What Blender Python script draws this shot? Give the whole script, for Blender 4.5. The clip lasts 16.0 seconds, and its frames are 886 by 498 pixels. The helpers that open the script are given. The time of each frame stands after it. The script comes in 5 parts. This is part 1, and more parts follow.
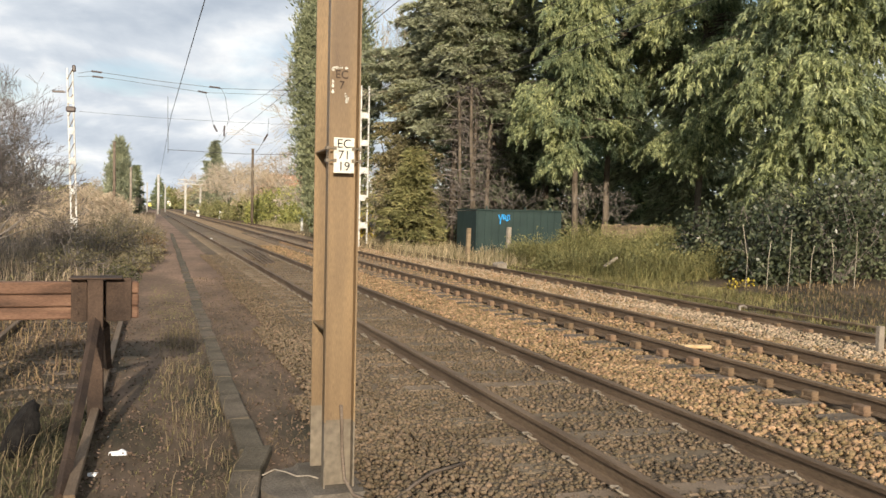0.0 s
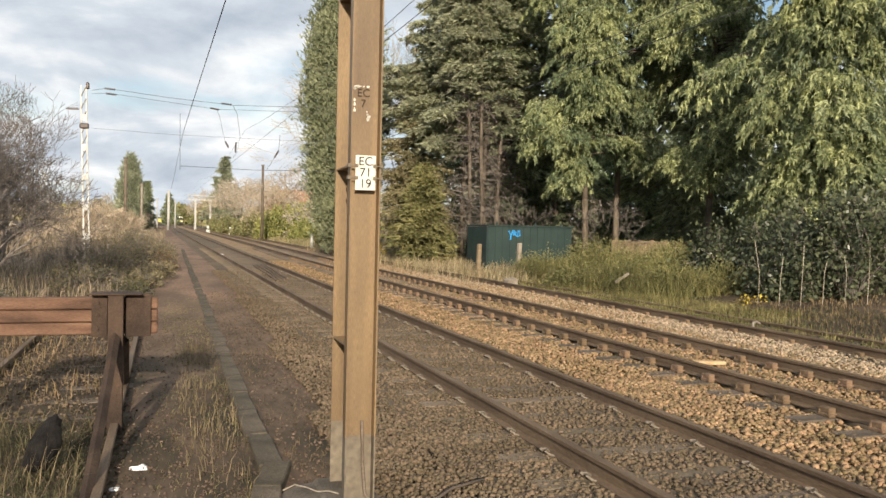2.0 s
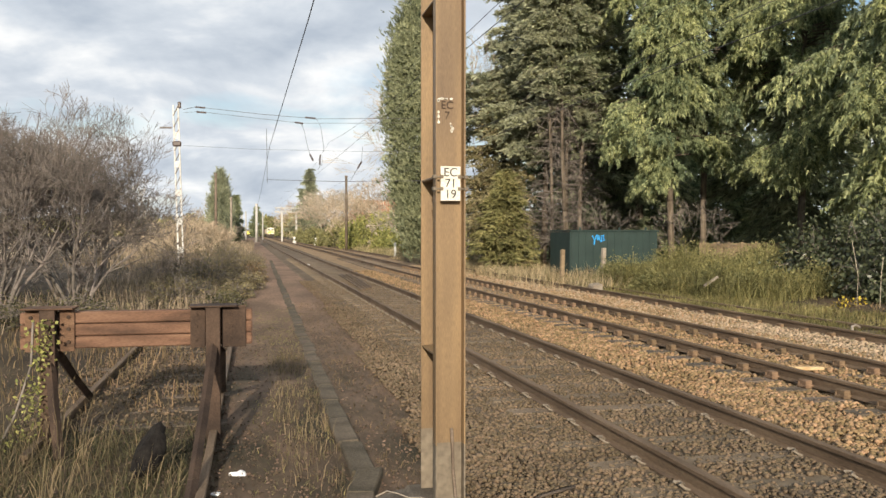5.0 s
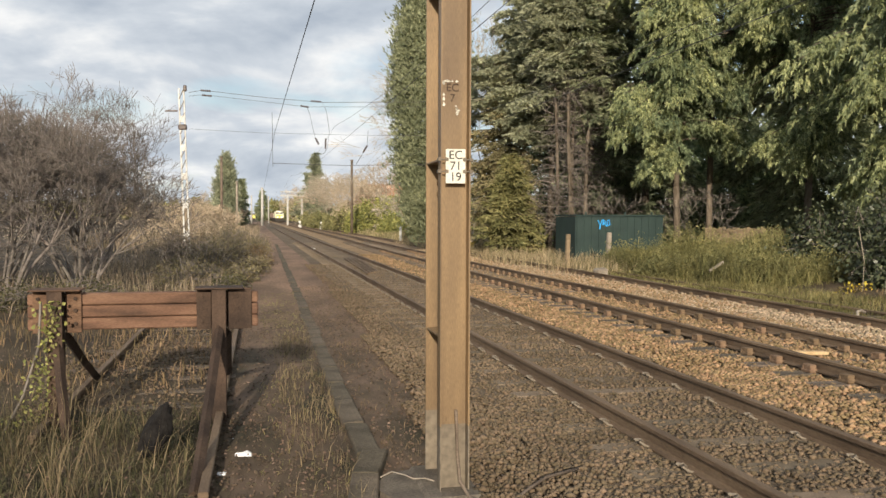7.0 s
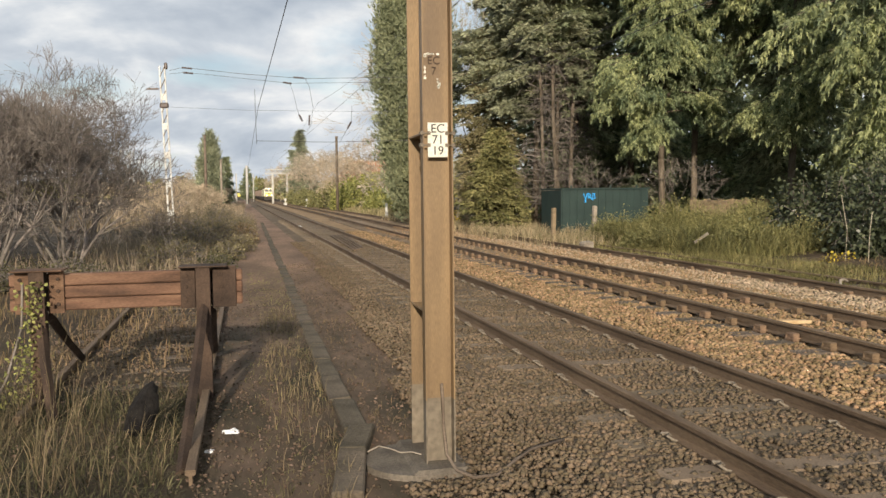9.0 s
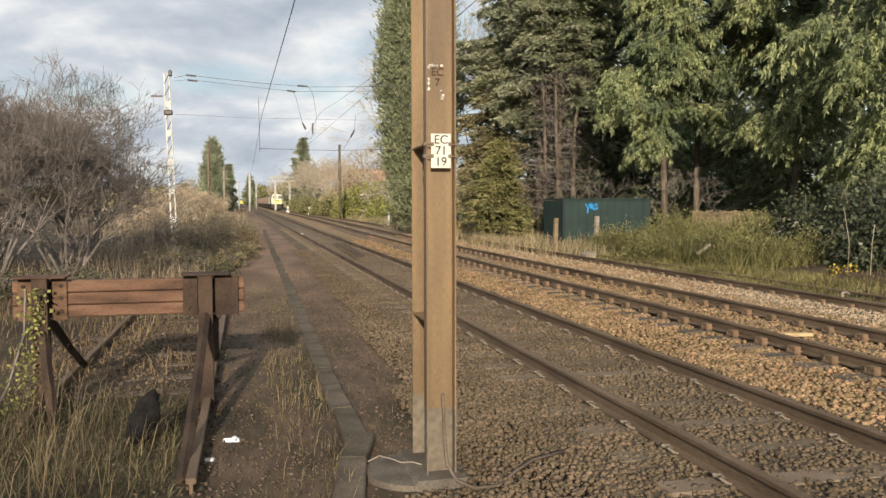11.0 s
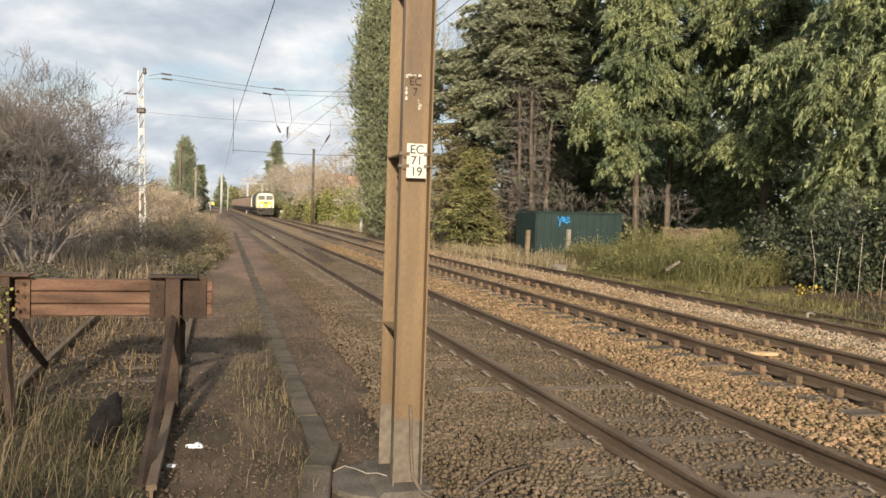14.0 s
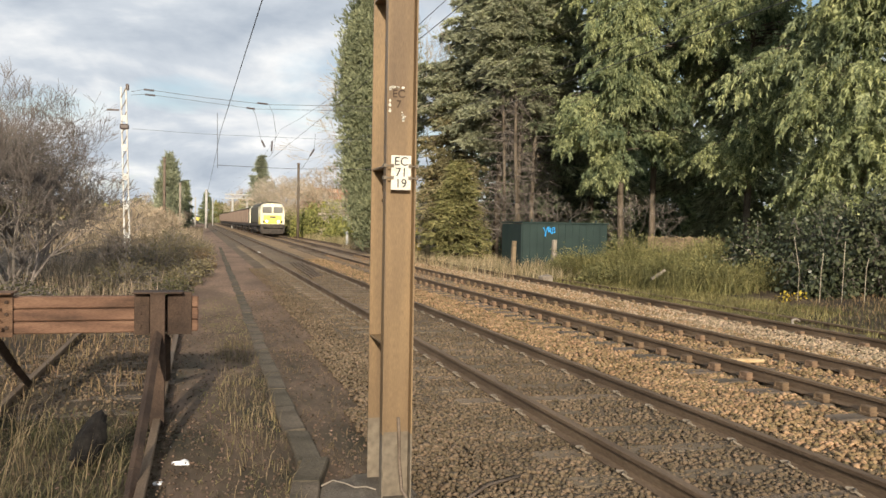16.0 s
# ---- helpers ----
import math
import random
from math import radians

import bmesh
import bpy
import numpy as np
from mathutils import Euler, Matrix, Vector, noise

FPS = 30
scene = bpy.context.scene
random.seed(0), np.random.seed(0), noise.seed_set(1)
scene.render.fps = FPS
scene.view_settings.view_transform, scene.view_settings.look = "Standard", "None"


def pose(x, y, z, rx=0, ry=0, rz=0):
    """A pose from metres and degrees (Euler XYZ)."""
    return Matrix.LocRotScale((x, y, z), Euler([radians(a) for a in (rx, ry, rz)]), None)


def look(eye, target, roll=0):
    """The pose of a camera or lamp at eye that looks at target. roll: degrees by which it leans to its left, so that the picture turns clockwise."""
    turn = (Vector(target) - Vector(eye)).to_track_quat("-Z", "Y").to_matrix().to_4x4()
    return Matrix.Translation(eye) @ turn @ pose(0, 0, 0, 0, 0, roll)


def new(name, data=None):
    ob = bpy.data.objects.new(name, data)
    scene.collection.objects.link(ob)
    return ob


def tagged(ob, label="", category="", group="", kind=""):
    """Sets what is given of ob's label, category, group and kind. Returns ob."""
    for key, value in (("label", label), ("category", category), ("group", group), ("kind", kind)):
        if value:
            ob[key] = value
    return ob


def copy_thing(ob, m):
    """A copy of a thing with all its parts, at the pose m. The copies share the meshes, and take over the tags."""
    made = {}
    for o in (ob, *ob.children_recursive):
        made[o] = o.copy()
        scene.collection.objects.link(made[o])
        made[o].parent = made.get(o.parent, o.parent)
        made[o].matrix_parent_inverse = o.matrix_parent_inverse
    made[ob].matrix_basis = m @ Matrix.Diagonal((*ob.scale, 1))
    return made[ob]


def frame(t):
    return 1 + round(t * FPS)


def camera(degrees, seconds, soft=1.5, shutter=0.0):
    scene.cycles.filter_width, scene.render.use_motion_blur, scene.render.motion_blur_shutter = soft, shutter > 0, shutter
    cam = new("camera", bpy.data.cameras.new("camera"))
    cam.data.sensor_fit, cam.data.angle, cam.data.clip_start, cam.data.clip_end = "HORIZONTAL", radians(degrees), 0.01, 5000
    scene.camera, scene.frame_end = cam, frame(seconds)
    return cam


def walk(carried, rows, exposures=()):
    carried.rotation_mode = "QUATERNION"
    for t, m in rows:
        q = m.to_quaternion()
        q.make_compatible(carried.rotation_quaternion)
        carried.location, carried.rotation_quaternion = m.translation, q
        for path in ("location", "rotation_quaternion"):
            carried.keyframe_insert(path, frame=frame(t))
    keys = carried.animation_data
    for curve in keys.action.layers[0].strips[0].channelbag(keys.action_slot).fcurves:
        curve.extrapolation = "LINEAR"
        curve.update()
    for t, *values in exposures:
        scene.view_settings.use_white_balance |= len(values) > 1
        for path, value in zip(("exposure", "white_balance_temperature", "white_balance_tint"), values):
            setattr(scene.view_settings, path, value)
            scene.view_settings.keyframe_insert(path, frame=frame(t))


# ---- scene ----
cam = camera(55.9, 16.0)

PATH = [
    (0, (0.167, 0.765, 1.912), (0.813, 2.656, 1.822), 1.3),
    (0.5, (0.159, 0.759, 1.908), (0.811, 2.648, 1.816), 1.5),
    (1, (0.099, 0.763, 1.906), (0.749, 2.653, 1.818), 1.5),
    (1.5, (0.066, 0.764, 1.918), (0.703, 2.658, 1.832), 1.3),
    (2, (0.078, 0.746, 1.917), (0.704, 2.644, 1.864), 1.3),
    (2.5, (0.076, 0.722, 1.922), (0.682, 2.628, 1.897), 1.4),
    (3, (0.028, 0.724, 1.92), (0.638, 2.628, 1.889), 1.0),
    (3.5, (0.023, 0.742, 1.93), (0.609, 2.654, 1.903), 0.5),
    (4, (0.039, 0.705, 1.94), (0.553, 2.638, 1.921), 0.0),
    (6.3, (0.03, 0.694, 1.921), (0.449, 2.648, 1.853), 0.1),
    (6.5, (0.02, 0.679, 1.925), (0.443, 2.632, 1.859), 0.2),
    (7, (0.039, 0.685, 1.92), (0.463, 2.638, 1.844), 0.2),
    (7.5, (0.038, 0.685, 1.919), (0.473, 2.635, 1.837), 0.1),
    (8, (0.047, 0.697, 1.929), (0.475, 2.649, 1.848), -0.3),
    (8.5, (0.06, 0.698, 1.917), (0.507, 2.644, 1.799), -0.1),
    (9, (0.063, 0.692, 1.909), (0.517, 2.635, 1.775), -0.6),
    (9.5, (0.07, 0.686, 1.922), (0.53, 2.629, 1.807), -0.8),
    (12, (0.05, 0.675, 1.92), (0.513, 2.617, 1.81), 0.8),
    (12.5, (0.055, 0.694, 1.919), (0.556, 2.628, 1.811), 1.4),
    (13, (0.045, 0.693, 1.925), (0.54, 2.628, 1.815), 2.0),
    (13.5, (0.054, 0.688, 1.927), (0.541, 2.625, 1.816), 1.7),
    (14, (0.055, 0.702, 1.937), (0.571, 2.632, 1.845), 1.8),
    (14.5, (0.045, 0.771, 1.934), (0.59, 2.694, 1.854), -0.0),
    (15, (0.008, 0.736, 1.924), (0.545, 2.661, 1.831), -1.5),
    (15.5, (0.044, 0.731, 1.938), (0.587, 2.654, 1.869), 0.1),
    (16, (0.06, 0.703, 1.931), (0.607, 2.625, 1.869), 1.0),
]
EXPOSURES = [(0, 0.22), (1.5, 0.22), (3.5, 0.24), (6.5, 0.1), (9, 0.02), (12.5, 0.06), (14.5, 0.14), (16, 0.12)]
walk(cam, [(t, look(eye, target, roll)) for t, eye, target, roll in PATH], EXPOSURES)

# ---- light ----
SUN_AZ, SUN_EL = radians(11.5), radians(16.0)     # the sun stands behind the viewer, a little to the left
to_sun = Vector((-math.sin(SUN_AZ) * math.cos(SUN_EL), -math.cos(SUN_AZ) * math.cos(SUN_EL), math.sin(SUN_EL)))
sun = new("sun", bpy.data.lights.new("sun", "SUN"))
sun.data.energy, sun.data.angle, sun.data.color = 5.0, radians(0.6), (1.0, 0.87, 0.7)
sun.matrix_world = look((0, 0, 30), Vector((0, 0, 30)) - to_sun)

world = bpy.data.worlds.new("sky")
scene.world = world
world.use_nodes = True
wt = world.node_tree
wt.nodes.clear()


def wn(kind, **kw):
    n = wt.nodes.new(kind)
    for k, v in kw.items():
        n.inputs[k].default_value = v
    return n


def wmath(op, a, b):
    n = wt.nodes.new("ShaderNodeMath")
    n.operation = op
    for i, v in enumerate((a, b)):
        if isinstance(v, (int, float)):
            n.inputs[i].default_value = v
        else:
            wt.links.new(v, n.inputs[i])
    return n.outputs[0]


sky = wt.nodes.new("ShaderNodeTexSky")
sky.sky_type, sky.sun_disc = "NISHITA", False
sky.sun_elevation, sky.sun_rotation = SUN_EL, math.pi + SUN_AZ
coord = wt.nodes.new("ShaderNodeTexCoord")
sep = wt.nodes.new("ShaderNodeSeparateXYZ")
wt.links.new(coord.outputs["Generated"], sep.inputs[0])
zz = wmath("ADD", wmath("MAXIMUM", sep.outputs[2], 0.0), 0.3)
comb = wt.nodes.new("ShaderNodeCombineXYZ")
wt.links.new(wmath("DIVIDE", sep.outputs[0], zz), comb.inputs[0])
wt.links.new(wmath("DIVIDE", sep.outputs[1], zz), comb.inputs[1])
cover = wn("ShaderNodeTexNoise", Scale=1.0, Detail=7.0, Roughness=0.52, Distortion=0.25)
wt.links.new(comb.outputs[0], cover.inputs["Vector"])
cover_ramp = wt.nodes.new("ShaderNodeValToRGB")
cover_ramp.color_ramp.elements[0].position, cover_ramp.color_ramp.elements[1].position = 0.36, 0.47
wt.links.new(cover.outputs[0], cover_ramp.inputs[0])
body = wn("ShaderNodeTexNoise", Scale=2.6, Detail=8.0, Roughness=0.55, Distortion=0.3)
shift = wt.nodes.new("ShaderNodeVectorMath")
shift.operation = "ADD"
shift.inputs[1].default_value = (3.1, 1.7, 0.4)
wt.links.new(comb.outputs[0], shift.inputs[0])
wt.links.new(shift.outputs[0], body.inputs["Vector"])
body_ramp = wt.nodes.new("ShaderNodeValToRGB")
cr = body_ramp.color_ramp
cr.elements[0].position, cr.elements[0].color = 0.36, (0.46, 0.52, 0.60, 1)
cr.elements[1].position, cr.elements[1].color = 0.66, (0.98, 0.98, 0.97, 1)
e = cr.elements.new(0.5)
e.color = (0.64, 0.69, 0.75, 1)
wt.links.new(body.outputs[0], body_ramp.inputs[0])
bg_clear, bg_cloud = wn("ShaderNodeBackground", Strength=0.12), wn("ShaderNodeBackground", Strength=0.95)
wt.links.new(sky.outputs[0], bg_clear.inputs[0])
wt.links.new(body_ramp.outputs[0], bg_cloud.inputs[0])
wmix = wt.nodes.new("ShaderNodeMixShader")
wt.links.new(cover_ramp.outputs[0], wmix.inputs[0])
wt.links.new(bg_clear.outputs[0], wmix.inputs[1])
wt.links.new(bg_cloud.outputs[0], wmix.inputs[2])
wout = wt.nodes.new("ShaderNodeOutputWorld")
wt.links.new(wmix.outputs[0], wout.inputs[0])


# ---- materials ----
def mat(name, dark, light, scale=6.0, rough=0.85, bump=0.3, fine=60.0, metal=0.0, island=0.0, stretch=(1, 1, 1), third=None,
        through_light=0.0, spot=0.0, per_object=0.0, near_dark=None, reach=(9.0, 19.0)):
    """A surface with two scales of noise: broad patches between two colours, fine grain, and relief."""
    m = bpy.data.materials.new(name)
    m.use_nodes = True
    nt = m.node_tree
    b = nt.nodes["Principled BSDF"]
    b.inputs["Roughness"].default_value, b.inputs["Metallic"].default_value = rough, metal
    b.inputs["Specular IOR Level"].default_value = 0.3
    tc = nt.nodes.new("ShaderNodeTexCoord")
    mp = nt.nodes.new("ShaderNodeMapping")
    mp.inputs["Scale"].default_value = stretch
    nt.links.new(tc.outputs["Object"], mp.inputs[0])
    broad, grain = nt.nodes.new("ShaderNodeTexNoise"), nt.nodes.new("ShaderNodeTexNoise")
    for n, s, d in ((broad, scale, 5.0), (grain, fine, 4.0)):
        n.inputs["Scale"].default_value, n.inputs["Detail"].default_value = s, d
        nt.links.new(mp.outputs[0], n.inputs["Vector"])
    ramp = nt.nodes.new("ShaderNodeValToRGB")
    ramp.color_ramp.elements[0].position, ramp.color_ramp.elements[1].position = 0.32, 0.68
    ramp.color_ramp.elements[0].color, ramp.color_ramp.elements[1].color = (*dark, 1), (*light, 1)
    if third:
        ramp.color_ramp.elements.new(0.5).color = (*third, 1)
    nt.links.new(broad.outputs[0], ramp.inputs[0])
    mul = nt.nodes.new("ShaderNodeMix")
    mul.data_type, mul.blend_type = "RGBA", "OVERLAY"
    mul.inputs[0].default_value = 0.55
    nt.links.new(ramp.outputs[0], mul.inputs[6])
    nt.links.new(grain.outputs[0], mul.inputs[7])
    col = mul.outputs[2]
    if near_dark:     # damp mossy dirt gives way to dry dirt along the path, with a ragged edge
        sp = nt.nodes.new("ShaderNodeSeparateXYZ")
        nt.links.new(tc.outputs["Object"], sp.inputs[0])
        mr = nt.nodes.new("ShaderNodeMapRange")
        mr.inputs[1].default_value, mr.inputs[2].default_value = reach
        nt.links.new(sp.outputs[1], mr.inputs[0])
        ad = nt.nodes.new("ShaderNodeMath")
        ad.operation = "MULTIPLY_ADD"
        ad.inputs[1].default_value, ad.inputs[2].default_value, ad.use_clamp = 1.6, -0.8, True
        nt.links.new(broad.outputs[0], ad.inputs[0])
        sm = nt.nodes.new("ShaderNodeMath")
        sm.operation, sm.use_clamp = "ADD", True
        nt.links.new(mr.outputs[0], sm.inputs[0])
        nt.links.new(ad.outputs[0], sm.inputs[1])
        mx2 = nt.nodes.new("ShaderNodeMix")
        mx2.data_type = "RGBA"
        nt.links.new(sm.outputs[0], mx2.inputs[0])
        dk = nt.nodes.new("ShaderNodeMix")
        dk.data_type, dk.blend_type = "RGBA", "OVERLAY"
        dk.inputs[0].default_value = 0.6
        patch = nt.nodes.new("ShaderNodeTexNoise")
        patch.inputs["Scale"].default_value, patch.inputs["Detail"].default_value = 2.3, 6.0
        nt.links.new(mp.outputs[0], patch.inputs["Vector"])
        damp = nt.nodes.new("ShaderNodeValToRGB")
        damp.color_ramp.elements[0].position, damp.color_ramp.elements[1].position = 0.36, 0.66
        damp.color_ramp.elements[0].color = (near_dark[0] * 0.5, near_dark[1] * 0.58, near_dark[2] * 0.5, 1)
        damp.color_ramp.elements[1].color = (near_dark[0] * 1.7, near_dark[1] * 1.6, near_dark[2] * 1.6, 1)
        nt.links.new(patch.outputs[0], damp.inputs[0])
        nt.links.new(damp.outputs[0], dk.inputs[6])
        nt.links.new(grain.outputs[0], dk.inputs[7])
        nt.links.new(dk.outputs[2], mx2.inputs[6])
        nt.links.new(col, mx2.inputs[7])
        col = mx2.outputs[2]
    if island or per_object:
        src = nt.nodes.new("ShaderNodeNewGeometry").outputs["Random Per Island"] if island else nt.nodes.new("ShaderNodeObjectInfo").outputs["Random"]
        hs = nt.nodes.new("ShaderNodeHueSaturation")
        rng = nt.nodes.new("ShaderNodeMapRange")
        amt = island or per_object
        rng.inputs[3].default_value, rng.inputs[4].default_value = 1 - amt, 1 + amt
        nt.links.new(src, rng.inputs[0])
        nt.links.new(rng.outputs[0], hs.inputs["Value"])
        rng2 = nt.nodes.new("ShaderNodeMapRange")
        rng2.inputs[3].default_value, rng2.inputs[4].default_value = 0.5 + amt * 0.04, 0.5 - amt * 0.04
        nt.links.new(src, rng2.inputs[0])
        nt.links.new(rng2.outputs[0], hs.inputs["Hue"])
        nt.links.new(col, hs.inputs["Color"])
        col = hs.outputs[0]
    nt.links.new(col, b.inputs["Base Color"])
    if bump:
        bp = nt.nodes.new("ShaderNodeBump")
        bp.inputs["Strength"].default_value, bp.inputs["Distance"].default_value = bump, 0.02
        nt.links.new(grain.outputs[0], bp.inputs["Height"])
        nt.links.new(bp.outputs[0], b.inputs["Normal"])
    if through_light:
        tr = nt.nodes.new("ShaderNodeBsdfTranslucent")
        nt.links.new(col, tr.inputs[0])
        mx = nt.nodes.new("ShaderNodeMixShader")
        mx.inputs[0].default_value = through_light
        nt.links.new(b.outputs[0], mx.inputs[1])
        nt.links.new(tr.outputs[0], mx.inputs[2])
        nt.links.new(mx.outputs[0], nt.nodes["Material Output"].inputs[0])
    return m


M_SOIL = mat("soil", (0.044, 0.031, 0.02), (0.135, 0.092, 0.058), 0.5, 0.95, 0.4, 22.0, third=(0.07, 0.052, 0.03))
M_VERGE = mat("verge_turf", (0.07, 0.075, 0.025), (0.2, 0.17, 0.075), 0.7, 0.95, 0.8, 25.0)
M_BALLAST_OLD = mat("ballast_old", (0.11, 0.08, 0.05), (0.2, 0.146, 0.093), 0.7, 0.95, 0.8, 30.0, third=(0.15, 0.11, 0.072))
M_BALLAST_NEW = mat("ballast_new", (0.22, 0.145, 0.078), (0.38, 0.26, 0.145), 0.8, 0.95, 1.0, 30.0)
M_STONE_OLD = mat("stone_old", (0.11, 0.081, 0.05), (0.185, 0.136, 0.086), 1.2, 0.9, 0.2, 60.0, island=0.25)
M_STONE_NEW = mat("stone_new", (0.2, 0.13, 0.067), (0.36, 0.248, 0.134), 3.0, 0.9, 0.2, 60.0, island=0.38)
M_STONE_PALE = mat("stone_pale", (0.27, 0.202, 0.13), (0.46, 0.355, 0.235), 2.0, 0.9, 0.2, 60.0, island=0.35)
M_RAIL = mat("rail_rust", (0.11, 0.075, 0.048), (0.21, 0.148, 0.095), 4.0, 0.75, 0.3, 90.0, stretch=(1, 0.2, 1))
M_RAIL_TOP = mat("rail_head", (0.42, 0.37, 0.31), (0.62, 0.57, 0.5), 3.0, 0.38, 0.05, 60.0, metal=0.7, stretch=(3, 0.1, 1))
M_GRAVEL = mat("path_gravel", (0.07, 0.049, 0.033), (0.14, 0.1, 0.068), 2.0, 0.95, 0.2, 60.0, island=0.4)
M_SLEEPER = mat("concrete_sleeper", (0.14, 0.104, 0.068), (0.23, 0.175, 0.118), 2.0, 0.95, 0.4, 70.0, per_object=0.15)
M_TIMBER = mat("old_timber", (0.085, 0.065, 0.048), (0.19, 0.15, 0.11), 2.0, 0.95, 0.6, 50.0, stretch=(0.3, 2, 2), per_object=0.2)
M_CHAIR = mat("chair_rust", (0.13, 0.085, 0.052), (0.25, 0.172, 0.105), 9.0, 0.9, 0.4, 60.0, per_object=0.2)
M_MAST = mat("mast_brown", (0.135, 0.09, 0.052), (0.29, 0.195, 0.1), 0.8, 0.5, 0.15, 45.0, stretch=(6, 6, 0.6), third=(0.205, 0.138, 0.074))
M_MAST_GREY = mat("mast_grey", (0.13, 0.106, 0.077), (0.21, 0.175, 0.13), 2.5, 0.75, 0.1, 20.0)
M_CONCRETE = mat("concrete", (0.2, 0.165, 0.125), (0.36, 0.31, 0.25), 3.0, 0.95, 0.5, 50.0)
M_CONCRETE_DARK = mat("concrete_dirty", (0.09, 0.075, 0.058), (0.19, 0.16, 0.125), 3.0, 0.95, 0.6, 50.0)
M_WHITE = mat("white_paint", (0.46, 0.45, 0.42), (0.7, 0.69, 0.65), 3.0, 0.7, 0.15, 30.0)
M_PLATE = mat("plate_cream", (0.6, 0.57, 0.48), (0.72, 0.69, 0.6), 12.0, 0.5, 0.05, 80.0)
M_CHAR = mat("charred_wood", (0.006, 0.005, 0.005), (0.018, 0.016, 0.014), 10.0, 1.0, 0.6, 40.0)
M_CLIP = mat("clip_steel", (0.15, 0.125, 0.095), (0.26, 0.22, 0.17), 10.0, 0.7, 0.0)
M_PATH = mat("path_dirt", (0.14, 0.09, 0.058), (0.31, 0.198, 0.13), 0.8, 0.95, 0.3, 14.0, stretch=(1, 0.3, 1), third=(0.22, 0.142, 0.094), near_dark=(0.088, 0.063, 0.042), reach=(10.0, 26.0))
M_TROUGH = mat("trough_concrete", (0.065, 0.054, 0.036), (0.16, 0.127, 0.09), 3.0, 0.95, 0.6, 40.0, per_object=0.15)
M_STEEL_PALE = mat("pale_steel", (0.38, 0.37, 0.34), (0.52, 0.5, 0.46), 2.0, 0.7, 0.1, 30.0)
M_BLACK = mat("black_paint", (0.012, 0.012, 0.012), (0.03, 0.03, 0.028), 10.0, 0.8, 0.1)
M_WIRE = mat("wire_dark", (0.05, 0.05, 0.05), (0.1, 0.1, 0.1), 10.0, 0.6, 0.0)
M_INSUL = mat("insulator_brown", (0.05, 0.035, 0.03), (0.09, 0.06, 0.05), 10.0, 0.35, 0.0)
M_BUFFER = mat("buffer_rust", (0.07, 0.042, 0.028), (0.21, 0.125, 0.078), 3.0, 0.85, 0.5, 50.0, third=(0.14, 0.08, 0.05), stretch=(0.6, 1, 2.5), per_object=0.12)
M_BUFFER_DARK = mat("buffer_dark", (0.03, 0.02, 0.015), (0.085, 0.055, 0.038), 3.0, 0.85, 0.4, 50.0)
M_SHED = mat("shed_green", (0.017, 0.033, 0.03), (0.026, 0.047, 0.042), 1.5, 0.6, 0.1, 30.0)
M_BLUE = mat("blue_spray", (0.03, 0.32, 0.75), (0.05, 0.4, 0.85), 8.0, 0.7, 0.0)
M_FENCE = mat("fence_wood", (0.13, 0.1, 0.06), (0.26, 0.2, 0.12), 2.0, 0.9, 0.4, 40.0, stretch=(0.3, 1, 3), per_object=0.2)
M_BARK = mat("bark", (0.09, 0.07, 0.05), (0.22, 0.18, 0.135), 4.0, 0.95, 0.9, 30.0, stretch=(3, 3, 0.4))
M_TWIG = mat("twig", (0.135, 0.116, 0.1), (0.26, 0.225, 0.195), 2.0, 0.9, 0.0, 20.0, island=0.3)
# twigs of the far shrubs and trees: distance haze is put into this colour
M_TWIG_WARM = mat("twig_warm", (0.36, 0.29, 0.2), (0.58, 0.47, 0.34), 2.0, 0.9, 0.0, 20.0, island=0.3)
M_TWIG_PALE = mat("twig_pale", (0.34, 0.29, 0.22), (0.55, 0.48, 0.38), 2.0, 0.9, 0.0, 20.0, island=0.3)
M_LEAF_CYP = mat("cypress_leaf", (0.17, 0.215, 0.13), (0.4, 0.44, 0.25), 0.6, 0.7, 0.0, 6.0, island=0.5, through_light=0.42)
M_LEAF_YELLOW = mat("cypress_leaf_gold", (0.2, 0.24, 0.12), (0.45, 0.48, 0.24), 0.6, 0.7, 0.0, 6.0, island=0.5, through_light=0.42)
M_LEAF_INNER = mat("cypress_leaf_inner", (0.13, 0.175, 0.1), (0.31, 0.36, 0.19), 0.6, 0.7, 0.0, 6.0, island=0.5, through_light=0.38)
M_LEAF_DARK = mat("conifer_leaf_dark", (0.19, 0.225, 0.14), (0.4, 0.43, 0.25), 0.45, 0.7, 0.0, 6.0, island=0.45, through_light=0.38)
# far conifers only: lightened and greyed to stand in for distance haze
M_LEAF_BLUE = mat("conifer_leaf_grey", (0.22, 0.245, 0.165), (0.44, 0.46, 0.31), 0.45, 0.7, 0.0, 6.0, island=0.45, through_light=0.38)
M_LEAF_COLUMN = mat("cypress_leaf_grey", (0.19, 0.215, 0.125), (0.38, 0.4, 0.24), 0.6, 0.75, 0.0, 6.0, island=0.3, through_light=0.3)
M_LEAF_FIR = mat("fir_leaf", (0.26, 0.275, 0.185), (0.5, 0.51, 0.34), 0.5, 0.75, 0.0, 6.0, island=0.3, through_light=0.45)
M_LEAF_TIRED = mat("conifer_leaf_tired", (0.2, 0.185, 0.1), (0.42, 0.37, 0.2), 0.5, 0.75, 0.0, 6.0, island=0.45, through_light=0.35)
M_LEAF_HEDGE = mat("hedge_leaf", (0.19, 0.2, 0.06), (0.43, 0.42, 0.14), 0.6, 0.7, 0.0, 6.0, island=0.4, through_light=0.25)
